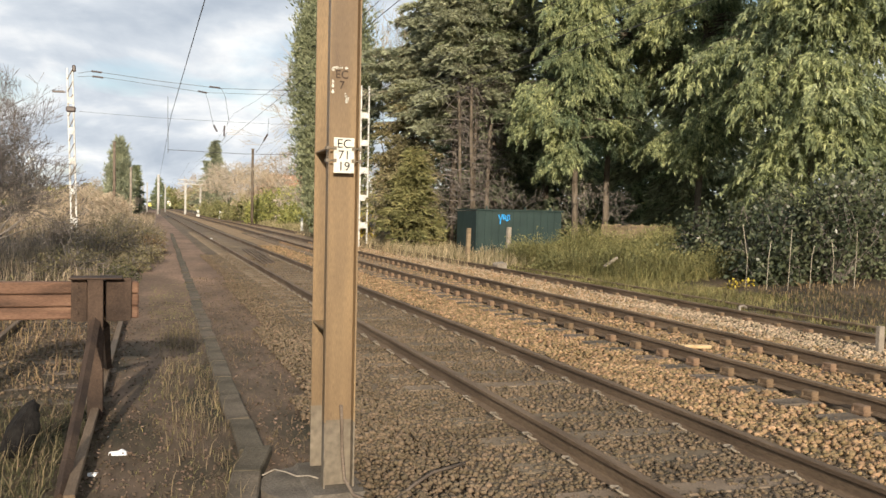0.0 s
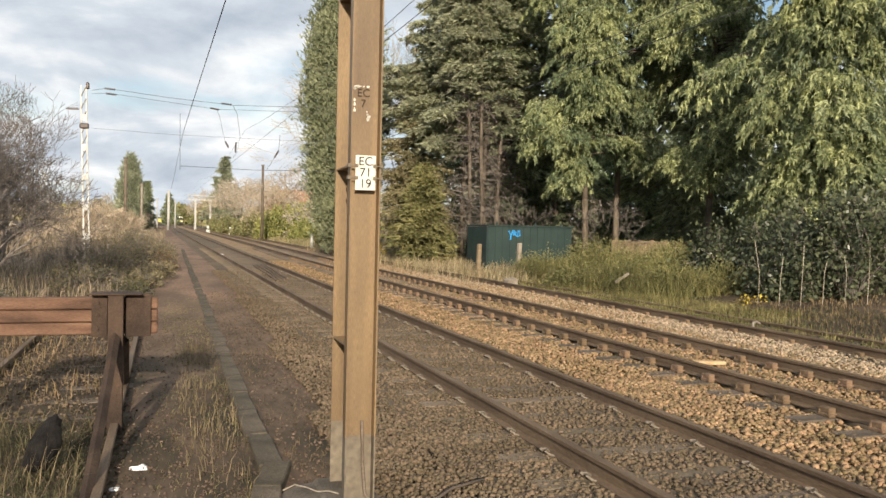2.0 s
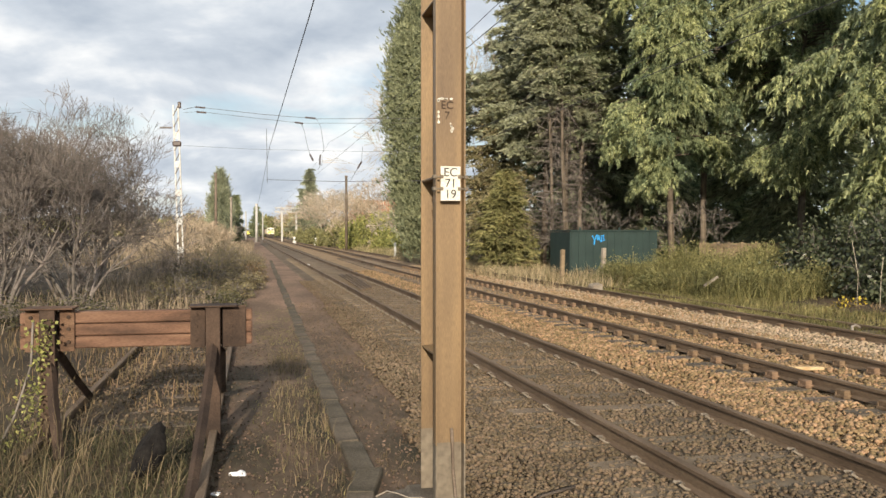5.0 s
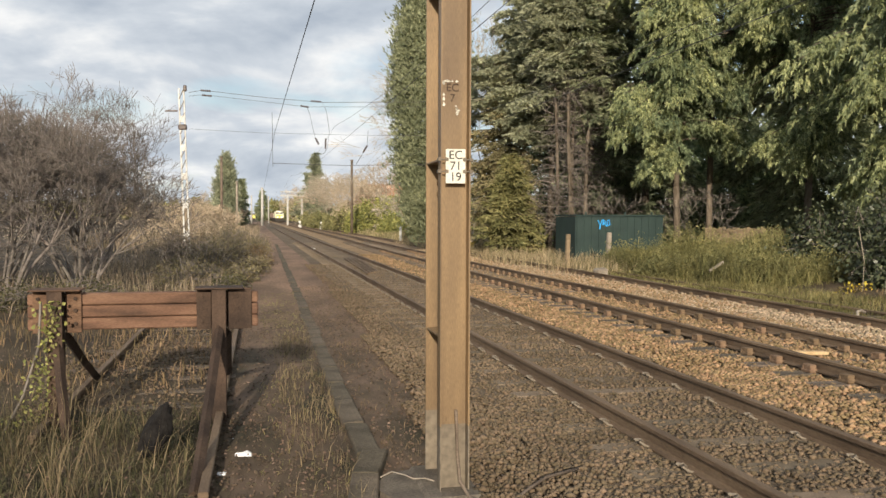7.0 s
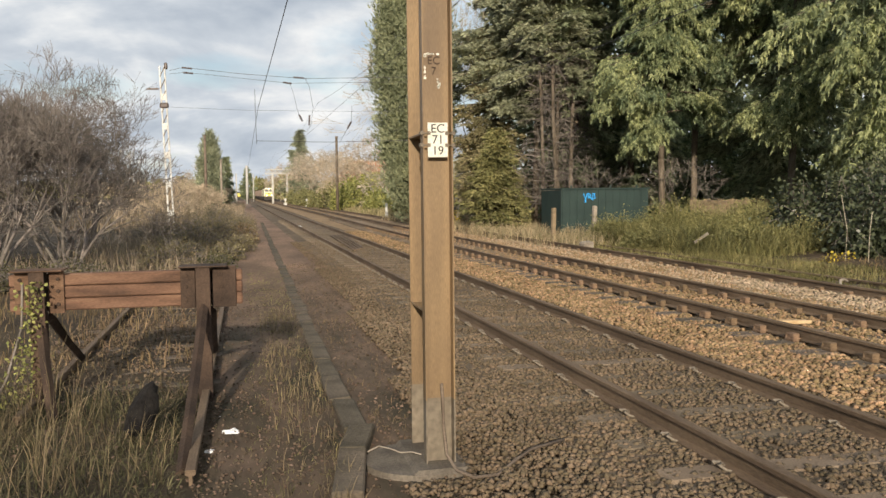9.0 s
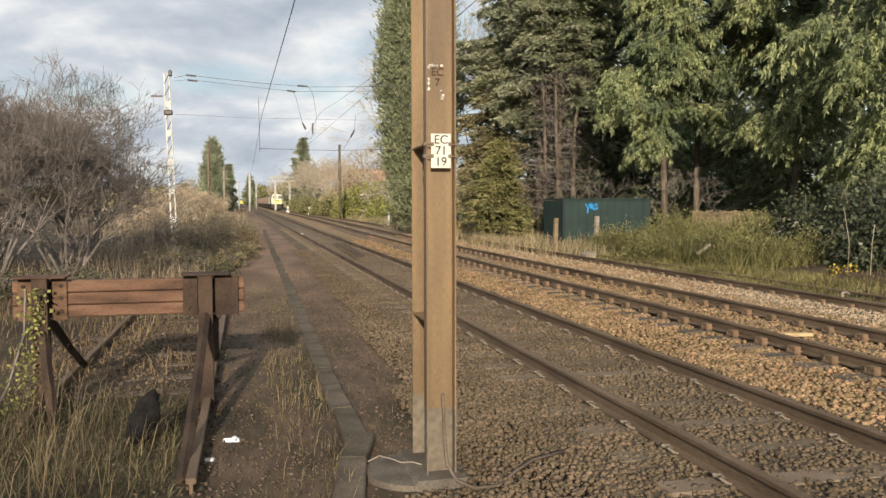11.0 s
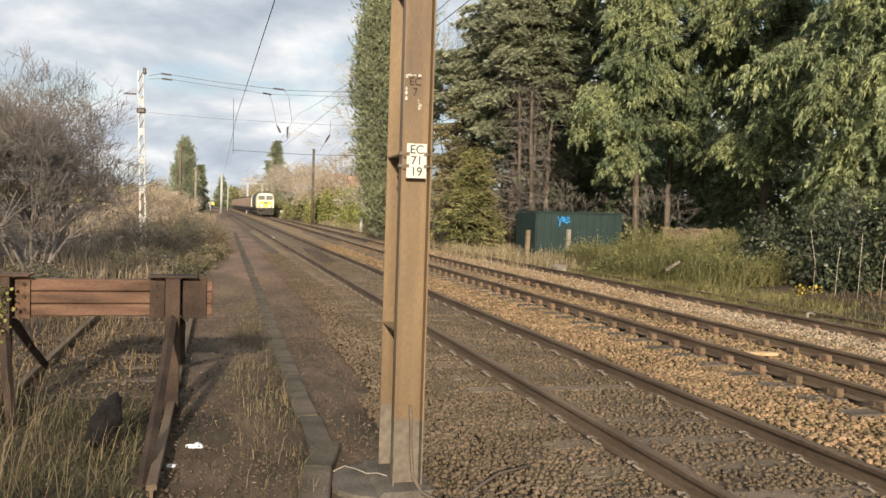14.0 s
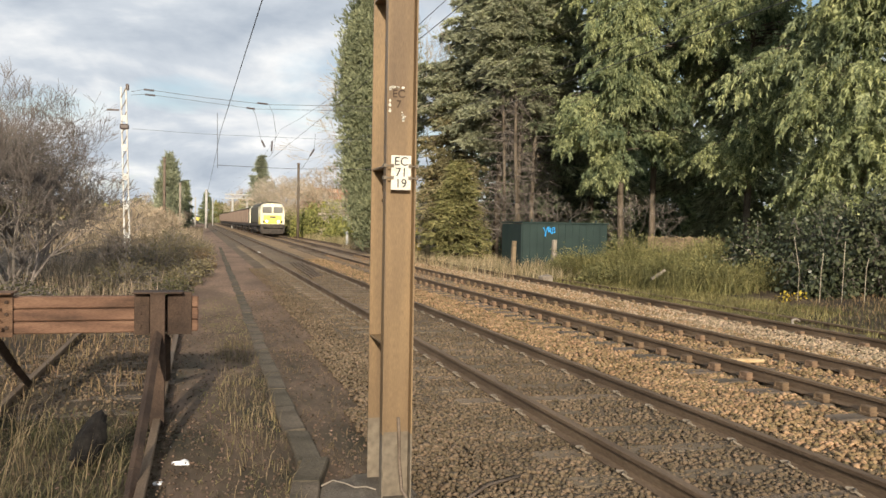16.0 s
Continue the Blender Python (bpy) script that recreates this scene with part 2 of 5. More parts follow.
M_LEAF_IVY = mat("ivy_leaf", (0.035, 0.046, 0.024), (0.125, 0.138, 0.075), 0.8, 0.35, 0.0, 8.0, island=0.5, through_light=0.1)
M_LEAF_BRAMBLE = mat("bramble_leaf", (0.13, 0.13, 0.05), (0.33, 0.31, 0.13), 0.8, 0.7, 0.0, 8.0, island=0.5, through_light=0.2)
M_FLOWER = mat("yellow_flower", (0.45, 0.34, 0.04), (0.62, 0.49, 0.07), 3.0, 0.7, 0.0, 8.0, island=0.2, through_light=0.2)
M_LOWGREEN = mat("low_green", (0.04, 0.042, 0.02), (0.15, 0.138, 0.068), 1.4, 0.9, 0.0, 8.0, island=0.5, through_light=0.15)
M_LEAFLITTER = mat("dead_leaf", (0.07, 0.05, 0.034), (0.18, 0.132, 0.09), 3.0, 0.9, 0.0, 8.0, island=0.6)
M_BRAMBLE_STEM = mat("bramble_cane", (0.125, 0.108, 0.055), (0.3, 0.255, 0.14), 0.8, 0.8, 0.0, 8.0, island=0.4, through_light=0.15)
M_CANE_GREEN = mat("green_cane", (0.15, 0.145, 0.055), (0.38, 0.345, 0.14), 0.8, 0.8, 0.0, 8.0, island=0.4, through_light=0.2)
M_STRAW = mat("dry_grass", (0.11, 0.086, 0.048), (0.27, 0.212, 0.12), 0.9, 0.85, 0.0, 8.0, island=0.4, through_light=0.25)
# straw, verge and scrub further off: paler, with the haze coloured in
M_STRAW_PALE = mat("hazed_straw", (0.3, 0.235, 0.13), (0.56, 0.46, 0.28), 0.3, 0.85, 0.0, 4.0, island=0.4, through_light=0.3)
M_VERGE_PALE = mat("verge_growth", (0.22, 0.19, 0.09), (0.46, 0.39, 0.21), 0.3, 0.85, 0.0, 4.0, island=0.4, through_light=0.3)
M_SCRUB = mat("scrub_growth", (0.2, 0.155, 0.1), (0.42, 0.34, 0.235), 0.3, 0.9, 0.0, 4.0, island=0.4, through_light=0.25)
M_GRASS = mat("green_grass", (0.13, 0.12, 0.045), (0.33, 0.29, 0.12), 0.9, 0.85, 0.0, 8.0, island=0.4, through_light=0.25)
M_BROWNGRASS = mat("brown_weeds", (0.11, 0.078, 0.045), (0.26, 0.19, 0.1), 0.9, 0.9, 0.0, 8.0, island=0.4, through_light=0.2)
M_LITTER = mat("white_litter", (0.75, 0.75, 0.75), (0.85, 0.85, 0.85), 12.0, 0.5, 0.1)
M_PALEWOOD = mat("pale_wood", (0.45, 0.3, 0.15), (0.62, 0.45, 0.26), 6.0, 0.85, 0.2, 40.0, stretch=(0.5, 4, 4))
M_ROOF = mat("roof_tile", (0.3, 0.14, 0.08), (0.46, 0.24, 0.14), 1.2, 0.9, 0.3, 14.0)
M_BRICK = mat("house_wall", (0.3, 0.2, 0.14), (0.42, 0.3, 0.21), 1.0, 0.9, 0.2, 20.0)
M_LOCO_YELLOW = mat("loco_yellow", (0.74, 0.6, 0.1), (0.82, 0.7, 0.16), 2.0, 0.45, 0.0)
M_LOCO_CREAM = mat("loco_pale", (0.72, 0.66, 0.46), (0.82, 0.77, 0.58), 2.0, 0.5, 0.0)
M_LOCO_GREEN = mat("loco_green", (0.085, 0.08, 0.05), (0.15, 0.125, 0.085), 2.0, 0.5, 0.0)
# light grey base: the sky's reflection is put into the glass colour
M_LOCO_GLASS = mat("loco_glass", (0.16, 0.16, 0.15), (0.24, 0.24, 0.22), 2.0, 0.12, 0.0)
M_WAGON = mat("wagon_brown", (0.15, 0.11, 0.085), (0.28, 0.21, 0.165), 1.5, 0.8, 0.1)
M_UNDER = mat("running_gear", (0.035, 0.03, 0.026), (0.085, 0.072, 0.06), 3.0, 0.8, 0.2)


def glow(name, color, strength):
    m = bpy.data.materials.new(name)
    m.use_nodes = True
    b = m.node_tree.nodes["Principled BSDF"]
    b.inputs["Base Color"].default_value = (0.8, 0.8, 0.75, 1)
    b.inputs["Emission Color"].default_value = (*color, 1)
    b.inputs["Emission Strength"].default_value = strength
    return m


M_LAMP = glow("headlight_glow", (1.0, 0.93, 0.78), 3.0)


# ---- mesh helpers ----
def link_mesh(name, me, material, parent=None, label="", at=None, smooth=False):
    me.materials.append(material)
    if smooth:
        me.polygons.foreach_set("use_smooth", [True] * len(me.polygons))
    ob = new(name, me)
    if parent:
        ob.parent = parent
    if at is not None:
        ob.matrix_basis = at
    if label:
        ob["label"] = label
    return ob


def part(name, bm, material, parent=None, label="", at=None, smooth=False):
    me = bpy.data.meshes.new(name)
    bm.to_mesh(me)
    bm.free()
    return link_mesh(name, me, material, parent, label, at, smooth)


def empty(name, m=None, **tags):
    ob = new(name)
    if m is not None:
        ob.matrix_basis = m
    return tagged(ob, **tags)


def box(bm, lo, hi, bevel=0.0):
    """Adds a box between two corners, with bevelled edges."""
    c = [(a + b) / 2 for a, b in zip(lo, hi)]
    s = [b - a for a, b in zip(lo, hi)]
    r = bmesh.ops.create_cube(bm, size=1, matrix=Matrix.Translation(c) @ Matrix.Diagonal((*s, 1)))
    if bevel:
        edges = list({e for v in r["verts"] for e in v.link_edges})
        bmesh.ops.bevel(bm, geom=edges, offset=bevel, segments=1, affect="EDGES")
    return bm


def boxes(*items, bevel=0.0):
    bm = bmesh.new()
    for lo, hi in items:
        box(bm, lo, hi, bevel)
    return bm


def rod(bm, a, b, r, r2=None, n=8):
    a, b = Vector(a), Vector(b)
    d = b - a
    m = Matrix.Translation((a + b) / 2) @ d.to_track_quat("Z", "Y").to_matrix().to_4x4()
    bmesh.ops.create_cone(bm, cap_ends=True, segments=n, radius1=r, radius2=r if r2 is None else r2, depth=d.length, matrix=m)
    return bm


def tube(bm, pts, r, n=5):
    """A bent round bar through the points."""
    pts = [Vector(p) for p in pts]
    rings = []
    for i, p in enumerate(pts):
        d = (pts[min(i + 1, len(pts) - 1)] - pts[max(i - 1, 0)]).normalized()
        q = d.to_track_quat("Z", "Y")
        rings.append([bm.verts.new(p + q @ Vector((r * math.cos(k * 2 * math.pi / n), r * math.sin(k * 2 * math.pi / n), 0))) for k in range(n)])
    for a, b in zip(rings, rings[1:]):
        for k in range(n):
            bm.faces.new((a[k], a[(k + 1) % n], b[(k + 1) % n], b[k]))
    bm.faces.new(rings[0][::-1])
    bm.faces.new(rings[-1])
    return bm


def sweep(bm, profile, ys, line):
    """Extrudes a closed profile of (x, z) along y; line(y) gives the shift in x."""
    rings = [[bm.verts.new((x + line(y), y, z)) for x, z in profile] for y in ys]
    n = len(profile)
    for a, b in zip(rings, rings[1:]):
        for k in range(n):
            bm.faces.new((a[k], b[k], b[(k + 1) % n], a[(k + 1) % n]))
    bm.faces.new(rings[0])
    bm.faces.new(rings[-1][::-1])
    return bm


def np_mesh(name, verts, faces):
    """A mesh from arrays: verts (n, 3), faces (m, k)."""
    me = bpy.data.meshes.new(name)
    m, k = faces.shape
    me.vertices.add(len(verts))
    me.vertices.foreach_set("co", np.ascontiguousarray(verts, dtype=np.float32).ravel())
    me.loops.add(m * k)
    me.loops.foreach_set("vertex_index", np.ascontiguousarray(faces, dtype=np.int32).ravel())
    me.polygons.add(m)
    me.polygons.foreach_set("loop_start", np.arange(0, m * k, k, dtype=np.int32))
    me.update(calc_edges=True)
    return me


def unit(a):
    return a / np.maximum(np.linalg.norm(a, axis=-1, keepdims=True), 1e-9)


def kites(P, D, L, W, rng, fold=None):
    """Leaf blades: pointed quads from P along D, of length L and half width W, turned at random about D."""
    D = unit(D)
    side = unit(np.cross(D, rng.normal(size=D.shape)))
    L, W = np.reshape(L, (-1, 1)), np.reshape(W, (-1, 1))
    v = np.stack([P, P + D * L * 0.45 + side * W, P + D * L, P + D * L * 0.45 - side * W], 1).reshape(-1, 3)
    return v, np.arange(len(v)).reshape(-1, 4)


def needles(P, D, L, W, rng):
    """Slender three-cornered blades."""
    D = unit(D)
    side = unit(np.cross(D, rng.normal(size=D.shape)))
    L, W = np.reshape(L, (-1, 1)), np.reshape(W, (-1, 1))
    v = np.stack([P + side * W, P - side * W, P + D * L], 1).reshape(-1, 3)
    return v, np.arange(len(v)).reshape(-1, 3)


def merge(pieces):
    off, vs, fs = 0, [], []
    for v, f in pieces:
        vs.append(v)
        fs.append(f + off)
        off += len(v)
    return np.concatenate(vs), np.concatenate(fs)


def spray_leaves(P, D, size, rng, count=5, width=0.16, droop=0.25):
    """Feathery sprays: each a fan of narrow blades about its axis D."""
    n = len(P)
    D = unit(D)
    flat = unit(np.cross(D, rng.normal(size=D.shape) * 0.5 + np.array([0, 0, 1.0])))
    out = []
    for k in range(count):
        a = (k - (count - 1) / 2) / max(count - 1, 1) * 1.9
        d = D * math.cos(a) + flat * math.sin(a) + np.array([0, 0, -droop]) + rng.normal(scale=0.12, size=(n, 3))
        start = P + D * (size * 0.25 * (1 - abs(a)))[:, None]
        out.append(needles(start, d, size * (1.0 - 0.28 * abs(a)) * rng.uniform(0.75, 1.2, n), size * width * rng.uniform(0.7, 1.2, n), rng))
    return merge(out)


def segments(A, B, ra, rb, n=3):
    """Many tapered sticks with n sides."""
    d = unit(B - A)
    ref = np.where(np.abs(d[:, 2:3]) > 0.9, np.array([[1.0, 0, 0]]), np.array([[0, 0, 1.0]]))
    u = unit(np.cross(d, ref))
    w = np.cross(d, u)
    rows = []
    for base, r in ((A, ra), (B, rb)):
        for k in range(n):
            a = 2 * math.pi * k / n
            rows.append(base + (u * math.cos(a) + w * math.sin(a)) * np.reshape(r, (-1, 1)))
    v = np.stack(rows, 1)
    f = np.array([[k, (k + 1) % n, n + (k + 1) % n, n + k] for k in range(n)])
    m = len(A)
    return v.reshape(-1, 3), (f[None] + (np.arange(m) * 2 * n)[:, None, None]).reshape(-1, 4)


# ---- lie of the land ----
def lean(y):
    """The tracks bear a little to the left as they run away."""
    return -0.0099 * y


def far_line(y):
    """The far track swings out a little from the near one beyond the first masts."""
    u = min(max((y - 35.0) / 50.0, 0.0), 1.0)
    return lean(y) + 0.55 * u * u * (3 - 2 * u) + 0.0012 * max(0.0, y - 90.0)


def rise(x, y):
    """Height of the natural ground."""
    z = -0.03
    if x > 11.5:
        z += min((x - 11.5) * 0.05, 0.35)
    if x < -2.4:
        z += min((-2.4 - x) * 0.06, 0.3)
    return z + 0.05 * (noise.noise((x * 0.6, y * 0.6, 0)) + 0.5 * noise.noise((x * 1.9, y * 1.9, 3))) * max(0.0, min(1.0, max(-0.6 - x, x - 12.2) / 2.0))


def spaced(a, b, near, step, grow):
    """Coordinates that lie close together round near and far apart away from it."""
    out, d, s = [near], 0.0, step
    while near + d < b:
        d += s
        s *= grow
        out.append(min(near + d, b))
    d, s = 0.0, step
    while near - d > a:
        d += s
        s *= grow
        out.insert(0, max(near - d, a))
    return out


gx, gy = spaced(-1800, 1800, 3.0, 0.35, 1.055), spaced(-300, 3500, 9.0, 0.35, 1.045)
gv = np.array([(x, y, rise(x, y) if abs(x) < 60 and -20 < y < 150 else -0.03) for y in gy for x in gx])
nx = len(gx)
gf = np.array([(j * nx + i, j * nx + i + 1, (j + 1) * nx + i + 1, (j + 1) * nx + i) for j in range(len(gy) - 1) for i in range(nx - 1)])
ground = tagged(link_mesh("ground", np_mesh("ground", gv, gf), M_SOIL, smooth=True), "bare brown trackside soil with moss and dead weeds", "ground", kind="structure")

# ---- tracks ----
RAILS = [3.25, 4.7, 6.655, 8.155, 10.515, 12.015]
RAIL_TOPS = [0.20, 0.185, 0.25, 0.24, 0.20, 0.10]


def strip(name, x0, x1, y0, y1, z, material, label, shoulder=0.25, line=lean):
    """A bed of ballast with sloping shoulders that follows the line."""
    bm = bmesh.new()
    prof = [(x0 - shoulder, -0.12), (x0, z), (x1, z), (x1 + shoulder, -0.12)]
    sweep(bm, prof, [y0 + (y1 - y0) * (i / 24) ** 2 for i in range(25)], line)
    return tagged(part(name, bm, material), label, "ballast", kind="structure")


strip("ballast_near_track", 2.35, 5.35, -8, 900, 0.034, M_BALLAST_OLD, "grey-brown old ballast bed of the near track")
strip("ballast_between", 5.3, 10.0, -8, 900, 0.026, M_BALLAST_NEW, "sunlit buff ballast bed of the far track", 0.3, far_line)
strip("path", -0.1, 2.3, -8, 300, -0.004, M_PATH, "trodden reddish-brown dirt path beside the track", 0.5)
strip("ballast_siding", 10.35, 12.6, -8, 300, 0.0, M_SOIL, "weedy ash bed of the disused siding", 0.3)


def rail_profile(top):
    b = top - 0.16
    return [(-0.07, b), (-0.07, b + 0.012), (-0.012, b + 0.03), (-0.012, b + 0.115), (-0.035, b + 0.125), (-0.035, top - 0.006), (-0.028, top),
            (0.028, top), (0.035, top - 0.006), (0.035, b + 0.125), (0.012, b + 0.115), (0.012, b + 0.03), (0.07, b + 0.012), (0.07, b)]


def build_track(name, pair, y0, y1, label, material_top, line=lean):
    tr = empty(name, label=label, category="railway track", kind="structure")
    ys = [y0 + (y1 - y0) * (i / 30) ** 2 for i in range(31)]
    for k in pair:
        bm = sweep(bmesh.new(), rail_profile(RAIL_TOPS[k]), ys, lambda y: RAILS[k] + line(y))
        bm.normal_update()
        ob = part("rail", bm, M_RAIL, tr)
        ob.data.materials.append(material_top)
        for p in ob.data.polygons:
            c = p.center.z
            if p.normal.z > 0.5 and c > RAIL_TOPS[k] - 0.01:
                p.material_index = 1
    return tr


track_near = build_track("track_near", (0, 1), -8, 900, "worn steel rails on concrete sleepers in old ballast", M_RAIL_TOP)
track_far = build_track("track_far", (2, 3), -8, 900, "rust-brown rails raised on chairs in buff ballast", M_RAIL_TOP, far_line)
track_siding = build_track("track_disused", (4, 5), -8, 120, "rusted rails of a disused siding in weeds", M_RAIL)


def shared(name, bm):
    me = bpy.data.meshes.new(name)
    bm.to_mesh(me)
    bm.free()
    return me


def put_piece(name, me, m, parent):
    ob = new(name, me)
    ob.parent = parent
    ob.matrix_basis = m
    return ob


def clip_bm():
    """A spring clip: a looped bar beside the rail foot."""
    bm = bmesh.new()
    tube(bm, [(0.0, -0.05, 0.0), (0.05, -0.055, 0.02), (0.09, -0.04, 0.05), (0.06, -0.01, 0.055), (0.03, 0.0, 0.035), (0.06, 0.015, 0.055), (0.09, 0.04, 0.05),
              (0.05, 0.055, 0.02), (0.0, 0.05, 0.0)], 0.011, 4)
    return bm


me_sleeper = shared("sleeper", boxes(((-1.25, -0.13, -0.12), (1.25, 0.13, 0.0)), bevel=0.02))
me_clip = shared("clip", clip_bm())
me_timber = shared("sleeper", boxes(((-1.3, -0.125, -0.12), (1.3, 0.125, 0.0)), bevel=0.015))


def chair_bm():
    """A cast rail chair: sole plate, two jaws and a key."""
    bm = bmesh.new()
    box(bm, (-0.15, -0.085, 0.0), (0.15, 0.085, 0.04), 0.008)
    for s in (-1, 1):
        box(bm, (min(s * 0.05, s * 0.14), -0.075, 0.0), (max(s * 0.05, s * 0.14), 0.075, 0.098), 0.01)
        rod(bm, (s * 0.135, 0.06, 0.035), (s * 0.135, 0.06, 0.075), 0.016, n=6)
    box(bm, (0.04, -0.11, 0.07), (0.08, 0.11, 0.115), 0.008)
    return bm


me_chair = shared("chair", chair_bm())
for me, m in ((me_sleeper, M_SLEEPER), (me_clip, M_CLIP), (me_timber, M_TIMBER), (me_chair, M_CHAIR)):
    me.materials.append(m)
turn_tr = math.degrees(math.atan(0.0099))
rs = random.Random(4)
y = 2.78
while y < 62:
    z = 0.04 + rs.uniform(-0.008, 0.006)
    put_piece("sleeper", me_sleeper, pose(3.96 + lean(y), y, z, 0, 0.55, turn_tr + rs.uniform(-0.4, 0.4)), track_near)
    if y < 34:
        for k, s in ((0, -1), (0, 1), (1, -1), (1, 1)):
            put_piece("clip", me_clip, pose(RAILS[k] + s * 0.05 + lean(y), y, RAIL_TOPS[k] - 0.155, 0, 0, (180 if s < 0 else 0) + rs.uniform(-4, 4)), track_near)
    y += 0.70
y = 3.0
while y < 62:
    put_piece("sleeper", me_timber, pose(7.41 + far_line(y), y, 0.07, 0, 0.4, turn_tr + rs.uniform(-0.8, 0.8)), track_far)
    if y < 45:
        for k in (2, 3):
            put_piece("chair", me_chair, pose(RAILS[k] + far_line(y), y, RAIL_TOPS[k] - 0.175, 0, 0, turn_tr + rs.uniform(-2, 2)), track_far)
    y += 0.65
y = 5.0
while y < 45:
    put_piece("sleeper", me_timber, pose(11.3 + lean(y), y, 0.015, 0, 0, turn_tr + rs.uniform(-2, 2)), track_siding)
    put_piece("chair", me_chair, pose(RAILS[4] + lean(y), y, 0.02, 0, 0, turn_tr), track_siding)
    y += 0.75


# ---- line-side mast ----
def build_mast():
    mast = empty("overhead_line_mast", pose(1.315, 6.235, 0), label="tall brown-painted steel mast of built-up section with stiffener plates", category="mast")
    w, d, t, h = 0.103, 0.45, 0.014, 8.2

    def section(z0, z1):
        """A channel facing outwards, joined by a web to the back flange."""
        bm = bmesh.new()
        prof = [(-w, -0.07), (-w + 0.01, -0.07), (-w + 0.013, 0), (w - 0.013, 0), (w - 0.01, -0.07), (w, -0.07), (w, t), (0.007, t), (0.007, d - t), (w, d - t), (w, d), (-w, d), (-w, d - t), (-0.007, d - t), (-0.007, t), (-w, t)]
        a, b = [[bm.verts.new((x, y, z)) for x, y in prof] for z in (z0, z1)]
        for k in range(len(prof)):
            bm.faces.new((a[k], a[(k + 1) % len(prof)], b[(k + 1) % len(prof)], b[k]))
        bm.faces.new(a)
        bm.faces.new(b)
        bmesh.ops.recalc_face_normals(bm, faces=bm.faces)
        return bm

    part("column", section(0.50, h), M_MAST, mast)
    part("column_foot", section(0.03, 0.50), M_MAST_GREY, mast, "bare grey foot of the mast")
    for z in (1.10, 2.30, 3.50, 4.70, 5.90, 7.10):
        for s in (-1, 1):
            bm = box(bmesh.new(), (min(s * 0.009, s * (w - 0.004)), t + 0.002, z), (max(s * 0.009, s * (w - 0.004)), d - t - 0.002, z + 0.014), 0.002)
            part("stiffener", bm, M_MAST, mast)
    return mast


mast = build_mast()

